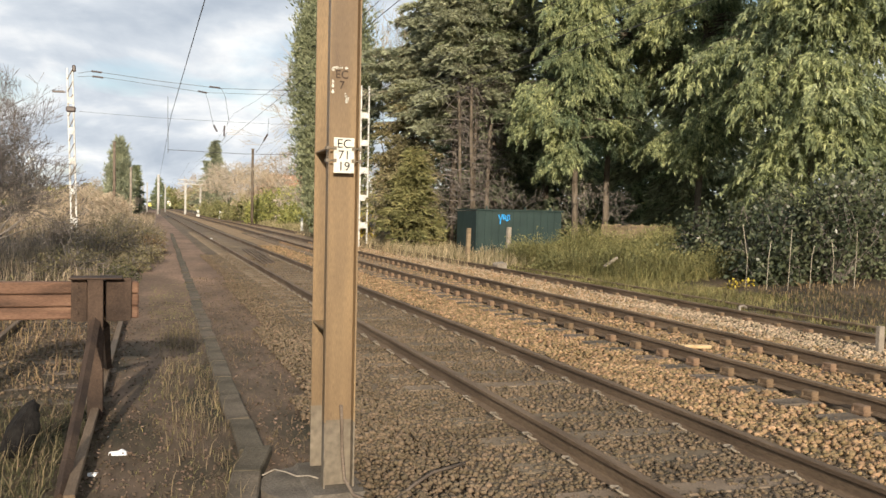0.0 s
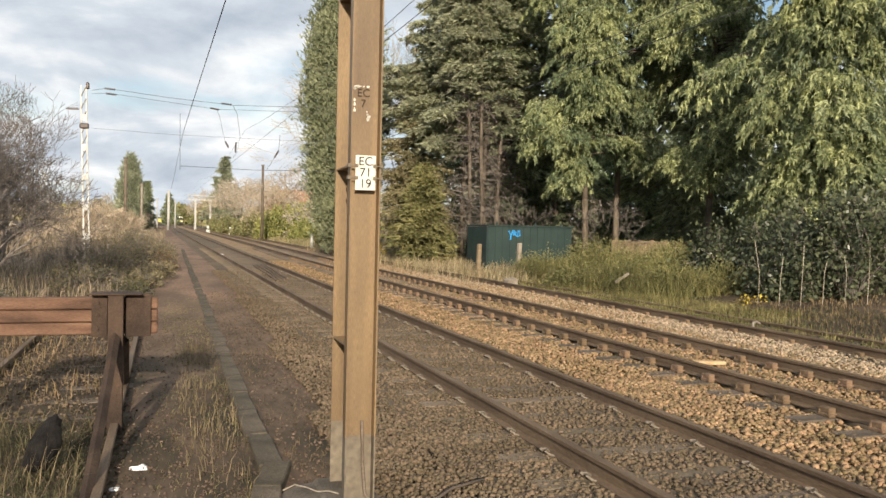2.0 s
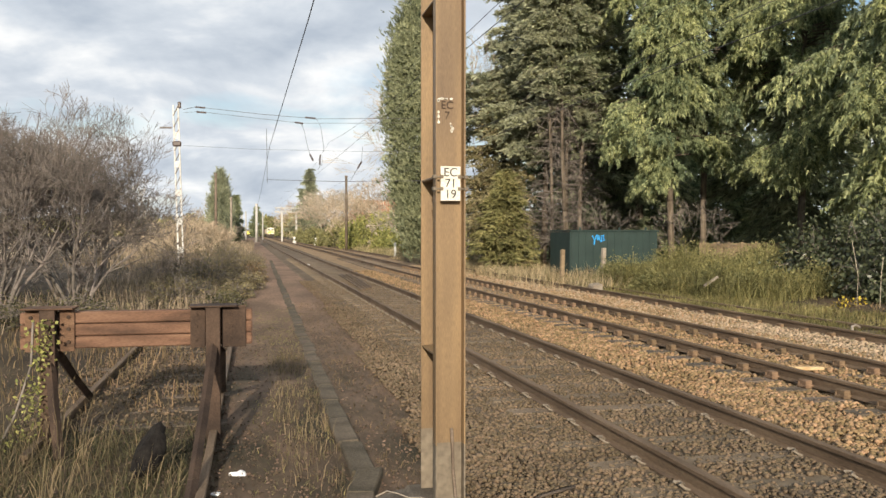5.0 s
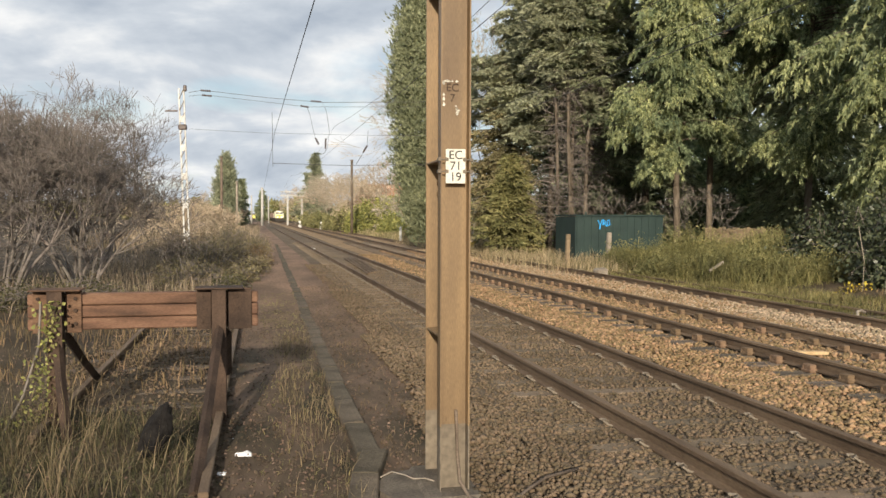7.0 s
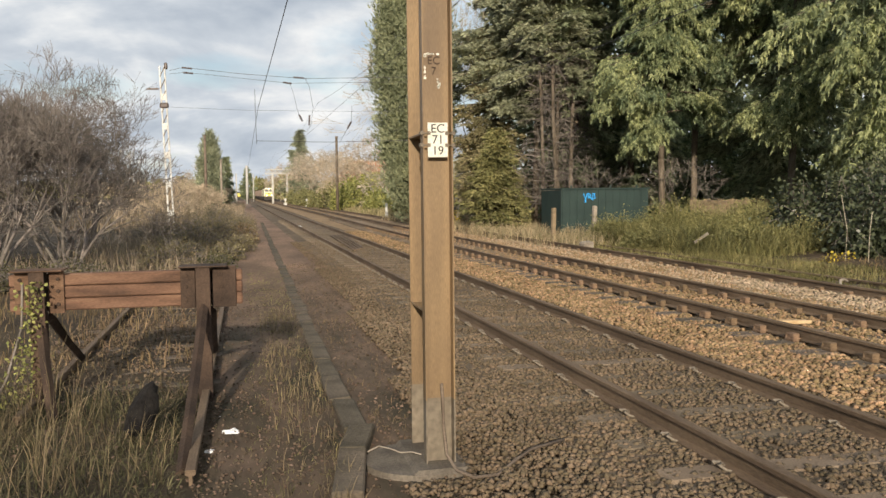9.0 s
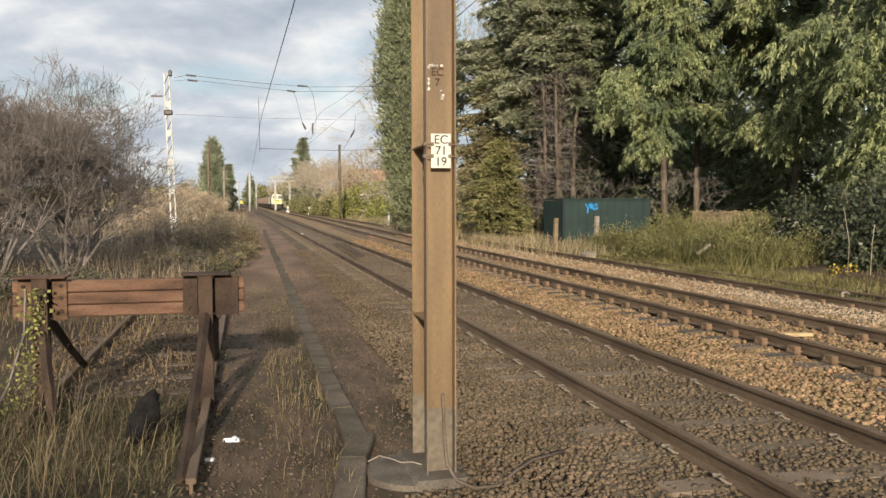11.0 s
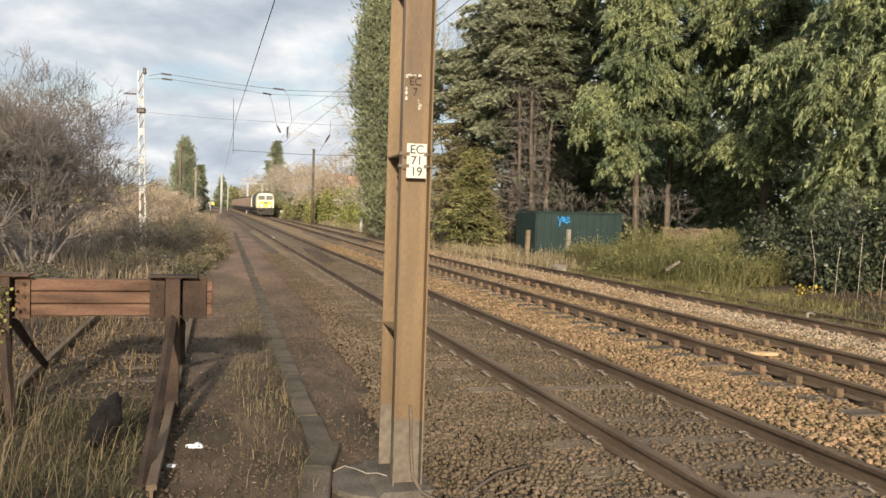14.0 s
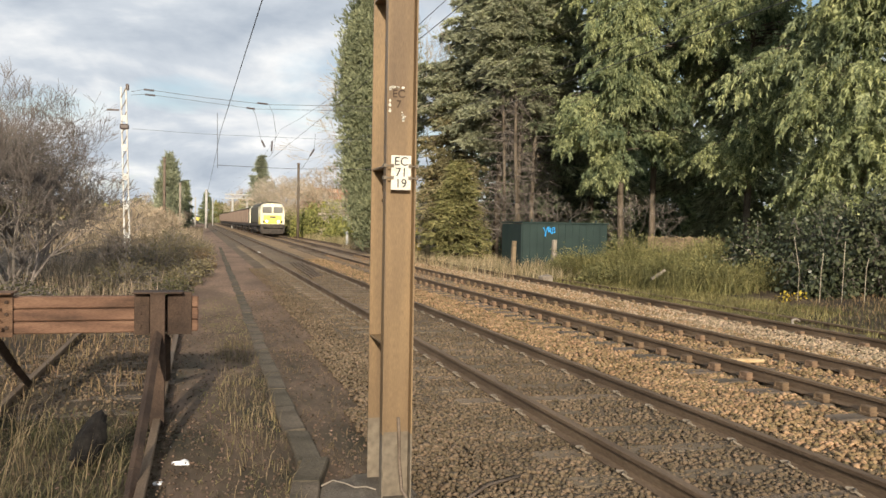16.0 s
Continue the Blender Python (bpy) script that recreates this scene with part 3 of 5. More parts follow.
# ---- trees ----
def conifer(name, x, y, height, radius, material, label, seed, bare=0.0, limbs=90, leaf=0.5, density=1.0, droop=0.5, trunk_r=0.16, shape=0.8, tips=None, blade=0.15):
    """A trunk, drooping limbs and a crown of feathery sprays, open below 'bare'."""
    rng = np.random.default_rng(seed)
    tree = empty(name, pose(x, y, rise(x, y) - 0.05), label=label, category="tree")
    bm = bmesh.new()
    pts = [Vector((0.12 * math.sin(i * 1.3 + seed), 0.12 * math.cos(i * 0.9 + seed), height * i / 7)) for i in range(8)]
    for i in range(7):
        rod(bm, pts[i], pts[i + 1] + (pts[i + 1] - pts[i]).normalized() * 0.05, trunk_r * (1 - i / 7.6), trunk_r * (1 - (i + 1) / 7.6), 8)
    part("trunk", bm, M_BARK, tree, smooth=True)
    f = rng.uniform(0, 1, limbs) ** 0.9
    hz = bare + (height - bare) * f
    az = np.where(rng.uniform(size=limbs) < 0.4, rng.uniform(0, 2 * math.pi, limbs), rng.normal(-2.0, 0.75, limbs))     # fuller towards the open, sunny side
    ln = radius * np.maximum((1 - f) ** shape, 0.1) * np.minimum(1.0, 0.45 + f * 4.5) * rng.uniform(0.55, 1.2, limbs)
    out = np.stack([np.cos(az), np.sin(az), np.zeros(limbs)], 1)
    A, B, R = [], [], []
    P, D, S, T = [], [], [], []
    plume = rng.uniform(size=limbs) < 0.5
    steps = 5
    for i in range(limbs):
        base = np.array([0, 0, hz[i]])
        lift = rng.uniform(-0.05, 0.4)
        across = np.array([-out[i][1], out[i][0], 0])
        last = base
        for s in range(1, steps + 1):
            u = s / steps
            p = base + out[i] * ln[i] * u + np.array([0, 0, ln[i] * (lift * u - droop * u * u)])
            A.append(last)
            B.append(p)
            R.append(0.015 + 0.03 * (1 - u) * ln[i] / max(radius, 0.1))
            m = int(max(3, density * 20 * ln[i] / steps * (0.35 + u)))
            if u > 0.35:
                wide = 0.1 + 0.2 * ln[i] * (1.2 - u)
                side = rng.normal(scale=wide, size=(m, 1))
                hang = np.abs(rng.normal(scale=0.06 + 0.22 * droop, size=(m, 1)))
                q = last + (p - last) * rng.uniform(0, 1.15, (m, 1)) + across * side + np.array([0, 0, -1.0]) * hang + rng.normal(scale=0.05, size=(m, 3))
                P.append(q)
                D.append(out[i] * 0.9 + across * np.sign(side) * rng.uniform(0, 0.7, (m, 1)) + rng.normal(scale=0.3, size=(m, 3)) + np.array([0, 0, -droop * (1.5 if tips is not None and plume[i] and u > 0.65 else 0.75)]))
                S.append(leaf * rng.uniform(0.5, 1.2, m))
                T.append(np.full(m, tips is not None and plume[i] and u > 0.65))
            last = p
    A, B, R = np.array(A), np.array(B), np.array(R)
    v, fc = segments(A, B, R, R * 0.75, 4)
    tagged(link_mesh("branchwork", np_mesh("branchwork", v, fc), M_BARK, tree), kind="stuff")
    if bare > 4:     # dead, leafless limbs on the lower trunk
        n = 110
        a = rng.uniform(0, 2 * math.pi, n)
        z = rng.uniform(1.2, bare + 1.5, n)
        far = rng.uniform(0.5, 1.7, n)
        foot = np.stack([np.zeros(n), np.zeros(n), z], 1)
        bend = np.stack([np.cos(a) * far * 0.6, np.sin(a) * far * 0.6, z + rng.uniform(-0.1, 0.35, n)], 1)
        tip = np.stack([np.cos(a + 0.2) * far, np.sin(a + 0.2) * far, z + rng.uniform(-0.5, 0.2, n)], 1)
        twig = np.repeat(bend, 3, 0) + rng.normal(scale=0.12, size=(n * 3, 3))
        v, fc = merge([segments(foot, bend, np.full(n, 0.022), np.full(n, 0.014)), segments(bend, tip, np.full(n, 0.014), np.full(n, 0.007)),
                       segments(np.repeat(bend, 3, 0), twig + rng.normal(scale=0.3, size=(n * 3, 3)), np.full(n * 3, 0.01), np.full(n * 3, 0.005))])
        tagged(link_mesh("deadwood", np_mesh("deadwood", v, fc), M_TWIG, tree), kind="stuff")
    P, D, S, T = map(np.concatenate, (P, D, S, T))
    for nm, sel, m in (("crown", ~T, material), ("young_growth", T, tips)):
        if sel.any():
            v, fc = spray_leaves(P[sel], D[sel], S[sel], rng, 5, blade, droop * 0.35)
            tagged(link_mesh(nm, np_mesh(nm, v, fc), m, tree), kind="stuff")
    return tree


def trunk_of(tree, height, r, seed):
    bm = bmesh.new()
    pts = [Vector((0.1 * math.sin(i * 1.3 + seed), 0.1 * math.cos(i * 0.9 + seed), height * i / 7)) for i in range(8)]
    for i in range(7):
        rod(bm, pts[i], pts[i + 1] + (pts[i + 1] - pts[i]).normalized() * 0.05, r * (1 - i / 7.6), r * (1 - (i + 1) / 7.6), 8)
    part("trunk", bm, M_BARK, tree, smooth=True)


def column_cypress(name, x, y, height, radius, material, label, seed, bare, belly, count, leaf):
    """A close, upright, egg-shaped cypress: short rising sprays over many small bulges."""
    rng = np.random.default_rng(seed)
    tree = empty(name, pose(x, y, rise(x, y) - 0.05), label=label, category="tree")
    trunk_of(tree, height * 0.9, 0.2, seed)
    lumps = 260
    f = rng.uniform(0, 1, lumps)
    az = rng.uniform(0, 2 * math.pi, lumps)

    def girth(f):
        return radius * np.where(f < belly, 0.35 + 0.65 * np.sin(f / belly * math.pi / 2), np.maximum(np.cos((f - belly) / (1 - belly) * math.pi / 2), 0.0) ** 0.75)

    g = girth(f) * rng.uniform(0.62, 0.98, lumps)
    C = np.stack([np.cos(az) * g, np.sin(az) * g, bare + (height - bare) * f], 1)
    tagged(link_mesh("branchwork", np_mesh("branchwork", *segments(C * np.array([0.05, 0.05, 1]) - np.array([0, 0, 0.5]), C, np.full(lumps, 0.03), np.full(lumps, 0.01), 4)), M_BARK, tree), kind="stuff")
    k = rng.integers(0, lumps, count)
    off = rng.normal(size=(count, 3)) * np.array([0.2, 0.2, 0.34]) * radius * 0.75
    P = C[k] + off
    out = unit(P * np.array([1, 1, 0.0]))
    D = out * 0.6 + np.array([0, 0, 0.8]) + rng.normal(scale=0.3, size=(count, 3))
    tagged(link_mesh("crown", np_mesh("crown", *spray_leaves(P, D, leaf * rng.uniform(0.6, 1.3, count), rng, 4, 0.13, 0.0)), material, tree), kind="stuff")
    return tree


def plume_cypress(name, x, y, height, radius, inner, outer, label, seed, bare, limbs, big=1.0):
    """A cypress whose limbs carry drooping, feather-shaped plumes of short hanging sprays."""
    rng = np.random.default_rng(seed)
    tree = empty(name, pose(x, y, rise(x, y) - 0.05), label=label, category="tree")
    trunk_of(tree, height, 0.16, seed)
    boughs = limbs // 6     # limbs grow in boughs with dark gaps between them
    k = np.arange(limbs) % boughs
    f = np.clip((np.linspace(0, 0.98, boughs) ** 0.95)[k] + rng.normal(scale=0.016, size=limbs), 0, 1)
    way = np.where(rng.uniform(size=boughs) < 0.3, rng.uniform(0, 2 * math.pi, boughs), rng.normal(-2.0, 0.85, boughs))
    az = way[k] + rng.normal(scale=0.2, size=limbs)
    reach = rng.uniform(0.68, 1.2, boughs)[k]
    ln = radius * np.maximum((1 - f) ** 0.42, 0.12) * np.minimum(1.0, 0.6 + f * 4) * reach * rng.uniform(0.75, 1.1, limbs)
    hz = bare + 0.6 + (height - bare - 0.6) * f
    out = np.stack([np.cos(az), np.sin(az), np.zeros(limbs)], 1)
    cross = np.stack([-np.sin(az), np.cos(az), np.zeros(limbs)], 1)
    up = np.array([0, 0, 1.0])
    lift = rng.uniform(0.0, 0.35, limbs)

    def along(i, u):
        u = np.reshape(u, (-1, 1))
        l = ln[i][:, None]
        return up * hz[i][:, None] + out[i] * l * u + up * l * (lift[i][:, None] * u - 0.38 * u * u)

    al = np.arange(limbs)
    A, B = [], []
    for q in range(4):
        A.append(along(al, np.full(limbs, q / 4)))
        B.append(along(al, np.full(limbs, (q + 1) / 4)))
    A, B = np.concatenate(A), np.concatenate(B)
    R = np.repeat([0.045, 0.035, 0.025, 0.015], limbs)
    tagged(link_mesh("branchwork", np_mesh("branchwork", *segments(A, B, R, R * 0.75, 4)), M_BARK, tree), kind="stuff")
    # sprays along the limbs take the inner colour, limb ends the lighter outer one
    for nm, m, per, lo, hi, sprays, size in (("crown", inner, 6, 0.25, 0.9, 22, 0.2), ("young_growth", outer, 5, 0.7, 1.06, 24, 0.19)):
        n = limbs * per
        i = np.repeat(al, per)
        u = rng.uniform(lo, hi, n)
        sd = rng.uniform(-1, 1, n)[:, None]
        base = along(i, u) + cross[i] * sd * (0.3 * ln[i] * (1.25 - u))[:, None] + up * rng.normal(scale=0.12, size=(n, 1))
        axis = unit(out[i] * rng.uniform(0.35, 1.0, (n, 1)) + cross[i] * (sd * 0.7 + rng.normal(scale=0.25, size=(n, 1))) - up * rng.uniform(0.2, 1.1, (n, 1)))
        flat = unit(np.cross(axis, up + rng.normal(scale=0.25, size=(n, 3))))
        long = rng.uniform(0.45, 1.0, n) * big * np.clip(ln[i] / 2.2, 0.5, 1.2)
        c = np.repeat(np.arange(n), sprays)
        v = rng.uniform(0, 1, len(c)) ** 0.85
        w = rng.normal(scale=0.5, size=len(c)) * (1.05 - v) * np.minimum(1, 0.35 + v * 2.5)
        L = long[c]
        P = base[c] + axis[c] * (v * L)[:, None] + flat[c] * (w * L * 0.5)[:, None] - up * (v * v * L * 0.28 + np.abs(w) * L * 0.12)[:, None] + rng.normal(scale=0.025, size=(len(c), 3))
        D = axis[c] * 0.55 + flat[c] * np.sign(w)[:, None] * 0.3 - up * (0.4 + 0.5 * v)[:, None] + rng.normal(scale=0.2, size=(len(c), 3))
        tagged(link_mesh(nm, np_mesh(nm, *spray_leaves(P, D, size * big * rng.uniform(0.7, 1.25, len(c)), rng, 3, 0.17, 0.15)), m, tree), kind="stuff")
    return tree


def bare_tree(name, x, y, height, spread, material, label, seed, stems=3, depth=5, twig=0.0045, thick=0.09, category="tree"):
    """A leafless tree or bush: forking limbs that end in fine twigs."""
    rng = np.random.default_rng(seed)
    tree = empty(name, pose(x, y, rise(x, y) - 0.05), label=label, category=category)
    A, B, RA, RB = [], [], [], []

    def grow(p, d, length, r, level):
        parts = 2 if level < depth else 1
        for _ in range(parts):
            q = p + d * length / parts
            A.append(p), B.append(q), RA.append(r), RB.append(max(r * 0.82, twig))
            p, r = q, max(r * 0.82, twig)
            d = unit(d + rng.normal(scale=0.16, size=3))
        if level >= depth:
            return
        for _ in range(3 if level else 4):
            nd = unit(d + rng.normal(scale=0.5, size=3) * np.array([spread, spread, 0.8]) + np.array([0, 0, 0.1]))
            grow(p, nd, length * rng.uniform(0.6, 0.82), max(r * 0.62, twig), level + 1)

    for s in range(stems):
        a = 2 * math.pi * (s + rng.uniform()) / stems
        d = unit(np.array([math.cos(a) * spread * 0.55, math.sin(a) * spread * 0.55, 1.0]))
        grow(np.array([0.15 * math.cos(a), 0.15 * math.sin(a), 0.0]), d, height * rng.uniform(0.26, 0.33), thick * rng.uniform(0.7, 1), 0)
    A, B, RA, RB = map(np.array, (A, B, RA, RB))
    big = RA > twig * 2.2
    for nm, sel, n in (("branchwork", big, 5), ("brushwood", ~big, 3)):
        v, fc = segments(A[sel], B[sel], RA[sel], RB[sel], n)
        tagged(link_mesh(nm, np_mesh(nm, v, fc), material, tree), kind="stuff")
    return tree


def bush(name, x, y, size, material, label, seed, count=2500, leaf=0.09, twigs=140, flat=0.35, category="bush", stem=M_TWIG):
    """A leafy mound: thin arching stems hung with leaves, uneven and open."""
    rng = np.random.default_rng(seed)
    ob = empty(name, pose(x, y, rise(x, y) - 0.03), label=label, category=category)
    sx, sy, sz = size
    lob = rng.normal(size=(9, 3)) * 0.45
    lob[:, 2] = np.abs(lob[:, 2]) * 0.9
    tips = lob[rng.integers(0, 9, twigs)] + rng.normal(scale=0.3, size=(twigs, 3))
    tips[:, 2] = np.abs(tips[:, 2])
    tips = tips / np.maximum(np.linalg.norm(tips, axis=1, keepdims=True), 1.0) * np.array([sx, sy, sz])
    foot = tips * np.array([0.25, 0.25, 0])
    mid = (tips + foot) / 2 + np.array([0, 0, 0.2 * sz]) + rng.normal(scale=0.08, size=(twigs, 3)) * sz
    v, fc = merge([segments(foot, mid, np.full(twigs, 0.016), np.full(twigs, 0.01)), segments(mid, tips, np.full(twigs, 0.01), np.full(twigs, 0.005))])
    tagged(link_mesh("brushwood", np_mesh("brushwood", v, fc), stem, ob), kind="stuff")
    k = rng.integers(0, twigs, count)
    u = rng.uniform(0.15, 1.0, (count, 1)) ** 0.6
    P = foot[k] * (1 - u) ** 2 + 2 * mid[k] * u * (1 - u) + tips[k] * u * u + rng.normal(scale=0.1, size=(count, 3)) * np.array([sx, sy, sz]) * 0.9
    P[:, 2] = np.abs(P[:, 2])
    D = rng.normal(size=(count, 3)) + unit(P) * 0.6 + np.array([0, 0, -flat])
    v, fc = kites(P, D, leaf * rng.uniform(0.6, 1.4, count), leaf * 0.34 * rng.uniform(0.7, 1.3, count), rng)
    tagged(link_mesh("foliage", np_mesh("foliage", v, fc), material, ob), kind="stuff")
    return ob


def blades(name, spots, height, width, material, label, seed, bend=0.35, category="grass"):
    """Grass: bent two-piece blades at the spots (n, 2)."""
    rng = np.random.default_rng(seed)
    n = len(spots)
    P = np.array([(a, b, rise(a, b) - 0.02) for a, b in spots])
    a = rng.uniform(0, 2 * math.pi, n)
    d = np.stack([np.cos(a), np.sin(a), np.zeros(n)], 1)
    s = np.stack([-np.sin(a + 0.6), np.cos(a + 0.6), np.zeros(n)], 1)
    h = (height * rng.uniform(0.35, 1.2, n))[:, None]
    w = (width * rng.uniform(0.6, 1.3, n))[:, None]
    bd = (bend * rng.uniform(0.1, 1.6, n))[:, None]
    m = P + np.array([0, 0, 1.0]) * h * 0.55 + d * h * bd * 0.3
    t = P + np.array([0, 0, 1.0]) * h * (1 - bd * 0.35) + d * h * bd
    v = np.stack([P - s * w, P + s * w, m + s * w * 0.7, m - s * w * 0.7, t], 1).reshape(-1, 3)
    i = (np.arange(n) * 5)[:, None]
    f = np.concatenate([i + np.array([[0, 1, 2]]), i + np.array([[0, 2, 3]]), i + np.array([[3, 2, 4]])])
    return tagged(link_mesh(name, np_mesh(name, v, f), material), label, category, kind="stuff")


def clumped(n, x0, x1, y0, y1, seed, clumps=60, tight=0.35):
    rng = np.random.default_rng(seed)
    c = rng.uniform((x0, y0), (x1, y1), (clumps, 2))
    p = np.concatenate([c[rng.integers(0, clumps, n * 2 // 3)] + rng.normal(scale=tight, size=(n * 2 // 3, 2)), rng.uniform((x0, y0), (x1, y1), (n - n * 2 // 3, 2))])
    return p[(p[:, 0] > x0) & (p[:, 0] < x1) & (p[:, 1] > y0 - 0.5) & (p[:, 1] < y1 + 0.5)]


GREY, TALL = "tall dense grey-green cypress beside the railway", "tall conifer in a close row"
TRUNK = "tall conifer with bare grey lower trunk"
column_cypress("cypress_tree", 9.45, 47.5, 15.6, 2.25, M_LEAF_COLUMN, GREY, 11, 1.4, 0.55, 36000, 0.27)
conifer("spruce_tree", 14.7, 42.0, 19.5, 4.6, M_LEAF_FIR, "tall conifer with level grey-green tiers of sprays", 12, 5.8, 420, 0.28, 3.4, 0.22, 0.2, 0.55, blade=0.2)
conifer("spruce_tree", 12.2, 42.4, 10.5, 2.1, M_LEAF_TIRED, "thin olive-brown conifer with half-bare branches", 24, 1.0, 260, 0.24, 1.8, 0.25, 0.12, 0.5, blade=0.18)
conifer("spruce_tree", 13.7, 38.4, 19, 2.2, M_LEAF_FIR, TRUNK, 13, 8.2, 150, 0.27, 2.6, 0.3, 0.1, 0.45)
conifer("spruce_tree", 14.2, 38.0, 20, 2.3, M_LEAF_FIR, TRUNK, 14, 8.8, 150, 0.27, 2.6, 0.3, 0.11, 0.45)
conifer("spruce_tree", 14.75, 38.8, 20, 2.3, M_LEAF_DARK, TRUNK, 22, 8.4, 150, 0.27, 2.6, 0.3, 0.1, 0.45)
conifer("spruce_tree", 15.3, 38.4, 21, 2.5, M_LEAF_DARK, TRUNK, 23, 8.0, 150, 0.27, 2.6, 0.3, 0.12, 0.45)
conifer("spruce_tree", 16.6, 41.0, 22, 3.2, M_LEAF_DARK, "tall dark green conifer in a close row", 15, 2.4, 190, 0.38, 1.7, 0.4, 0.18, 0.45)
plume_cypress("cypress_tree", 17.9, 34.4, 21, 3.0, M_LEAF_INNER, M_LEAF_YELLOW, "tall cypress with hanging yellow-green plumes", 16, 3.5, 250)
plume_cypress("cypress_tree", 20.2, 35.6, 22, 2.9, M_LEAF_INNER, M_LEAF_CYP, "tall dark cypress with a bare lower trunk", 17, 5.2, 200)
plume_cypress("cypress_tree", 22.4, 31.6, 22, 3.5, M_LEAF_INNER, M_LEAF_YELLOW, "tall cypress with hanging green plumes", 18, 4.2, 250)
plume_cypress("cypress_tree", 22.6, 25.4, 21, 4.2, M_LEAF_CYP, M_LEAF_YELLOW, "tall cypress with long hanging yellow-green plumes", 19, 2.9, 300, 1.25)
conifer("cypress_tree", 25.5, 36.0, 24, 4.0, M_LEAF_DARK, TALL, 20, 1.5, 150, 0.5, 1.2, 0.5, 0.2, 0.45)
conifer("cypress_tree", 20.0, 42.0, 24, 4.0, M_LEAF_DARK, TALL, 21, 1.5, 150, 0.5, 1.2, 0.5, 0.2, 0.45)
HAW = "leafless grey-brown hawthorn thicket with fine twigs"
for k, (x, y, h, stems) in enumerate(((-4.0, 21.6, 4.2, 8), (-5.4, 20.4, 4.6, 8), (-6.9, 21.0, 5.0, 8), (-4.9, 24.4, 5.2, 7), (-6.5, 24.0, 5.3, 7), (-8.5, 22.6, 5.5, 7))):
    bare_tree("hawthorn_bush", x, y, h, 0.85, M_TWIG, HAW, 31 + k, stems - 2, 6, 0.0042, 0.055, "bush")

# ---- ballast stones ----
def stones(name, zones, size, material, label, seed, skip=None):
    """Broken stones: squashed, turned eight-sided lumps lying close together."""
    rng = np.random.default_rng(seed)
    P = []
    for x0, x1, y0, y1, per_m2, z in zones:
        n = int((x1 - x0) * (y1 - y0) * per_m2)
        q = rng.uniform((x0, y0, z - 0.012), (x1, y1, z + 0.022), (n, 3))
        q[:, 0] += -0.0099 * q[:, 1]
        P.append(q)
    P = np.concatenate(P)
    if skip is not None:
        P = P[~skip(P[:, 0] + 0.0099 * P[:, 1], P[:, 1], rng)]
    n = len(P)
    o = np.array([(1, 0, 0), (0, 1, 0), (-1, 0, 0), (0, -1, 0), (0, 0, 1), (0, 0, -1)], float)
    f = np.array([(0, 1, 4), (1, 2, 4), (2, 3, 4), (3, 0, 4), (1, 0, 5), (2, 1, 5), (3, 2, 5), (0, 3, 5)])
    axes = unit(rng.normal(size=(n, 3)))
    b = unit(np.cross(axes, rng.normal(size=(n, 3))))
    R = np.stack([axes, b, np.cross(axes, b)], 2)
    v = o[None] * rng.uniform(0.6, 1.35, (n, 6, 1)) * (size * rng.uniform(0.55, 1.35, (n, 1, 1)))
    v = np.einsum("nij,nkj->nki", R, v) * np.array([1, 1, 0.8]) + P[:, None]
    return tagged(link_mesh(name, np_mesh(name, v.reshape(-1, 3), (f[None] + (np.arange(n) * 6)[:, None, None]).reshape(-1, 3)), material), label, "ballast", kind="stuff")


def near_rails(x, y, rng):
    hit = np.zeros(len(x), bool)
    for k in range(5):
        hit |= np.abs(x - RAILS[k]) < 0.085
    on = (np.abs((y - 2.78 + 0.35) % 0.70 - 0.35) < 0.12) & (np.abs(x - 3.96) < 0.66)
    return hit | (on & (rng.uniform(size=len(x)) < 0.68))


def near_chairs(x, y, rng):
    hit = np.zeros(len(x), bool)
    for k in (2, 3):
        hit |= np.abs(x - RAILS[k]) < 0.09
        hit |= (np.abs(x - RAILS[k]) < 0.2) & (np.abs((y - 3.0 + 0.325) % 0.65 - 0.325) < 0.1)
    return hit


stones("ballast_stones", [(1.5, 5.2, 3.5, 9, 1050, 0.03), (1.08, 1.6, 3.6, 5.95, 700, 0.005), (1.6, 1.95, 5.6, 9, 500, 0.05), (1.7, 5.2, 9, 14, 640, 0.03), (1.9, 5.2, 14, 22, 300, 0.03), (2.0, 5.2, 22, 34, 130, 0.03)], 0.0255,
       M_STONE_OLD, "grey-brown broken stone between the near rails", 51, near_rails)
stones("ballast_stones", [(5.1, 6.6, 3.5, 10, 620, 0.04), (5.1, 9.4, 8, 16, 460, 0.045), (5.1, 10.2, 16, 26, 240, 0.045), (5.1, 10.0, 26, 42, 90, 0.045), (6.78, 8.1, 6, 20, 200, 0.065)], 0.032,
       M_STONE_NEW, "sunlit buff broken stone between the two tracks", 52, near_chairs)
stones("ballast_stones", [(8.35, 10.45, 8, 18, 420, 0.04), (8.35, 10.45, 18, 32, 200, 0.04), (8.4, 10.3, 32, 48, 80, 0.04)], 0.032, M_STONE_PALE, "pale sunlit broken stone beside the far track", 54, near_chairs)
stones("siding_stones", [(-2.3, -0.3, 9.3, 14, 90, -0.02), (-2.2, -0.4, 14, 19, 40, -0.02)], 0.026, M_STONE_OLD, "scattered grey-brown broken stone between the dead-end rails", 55)
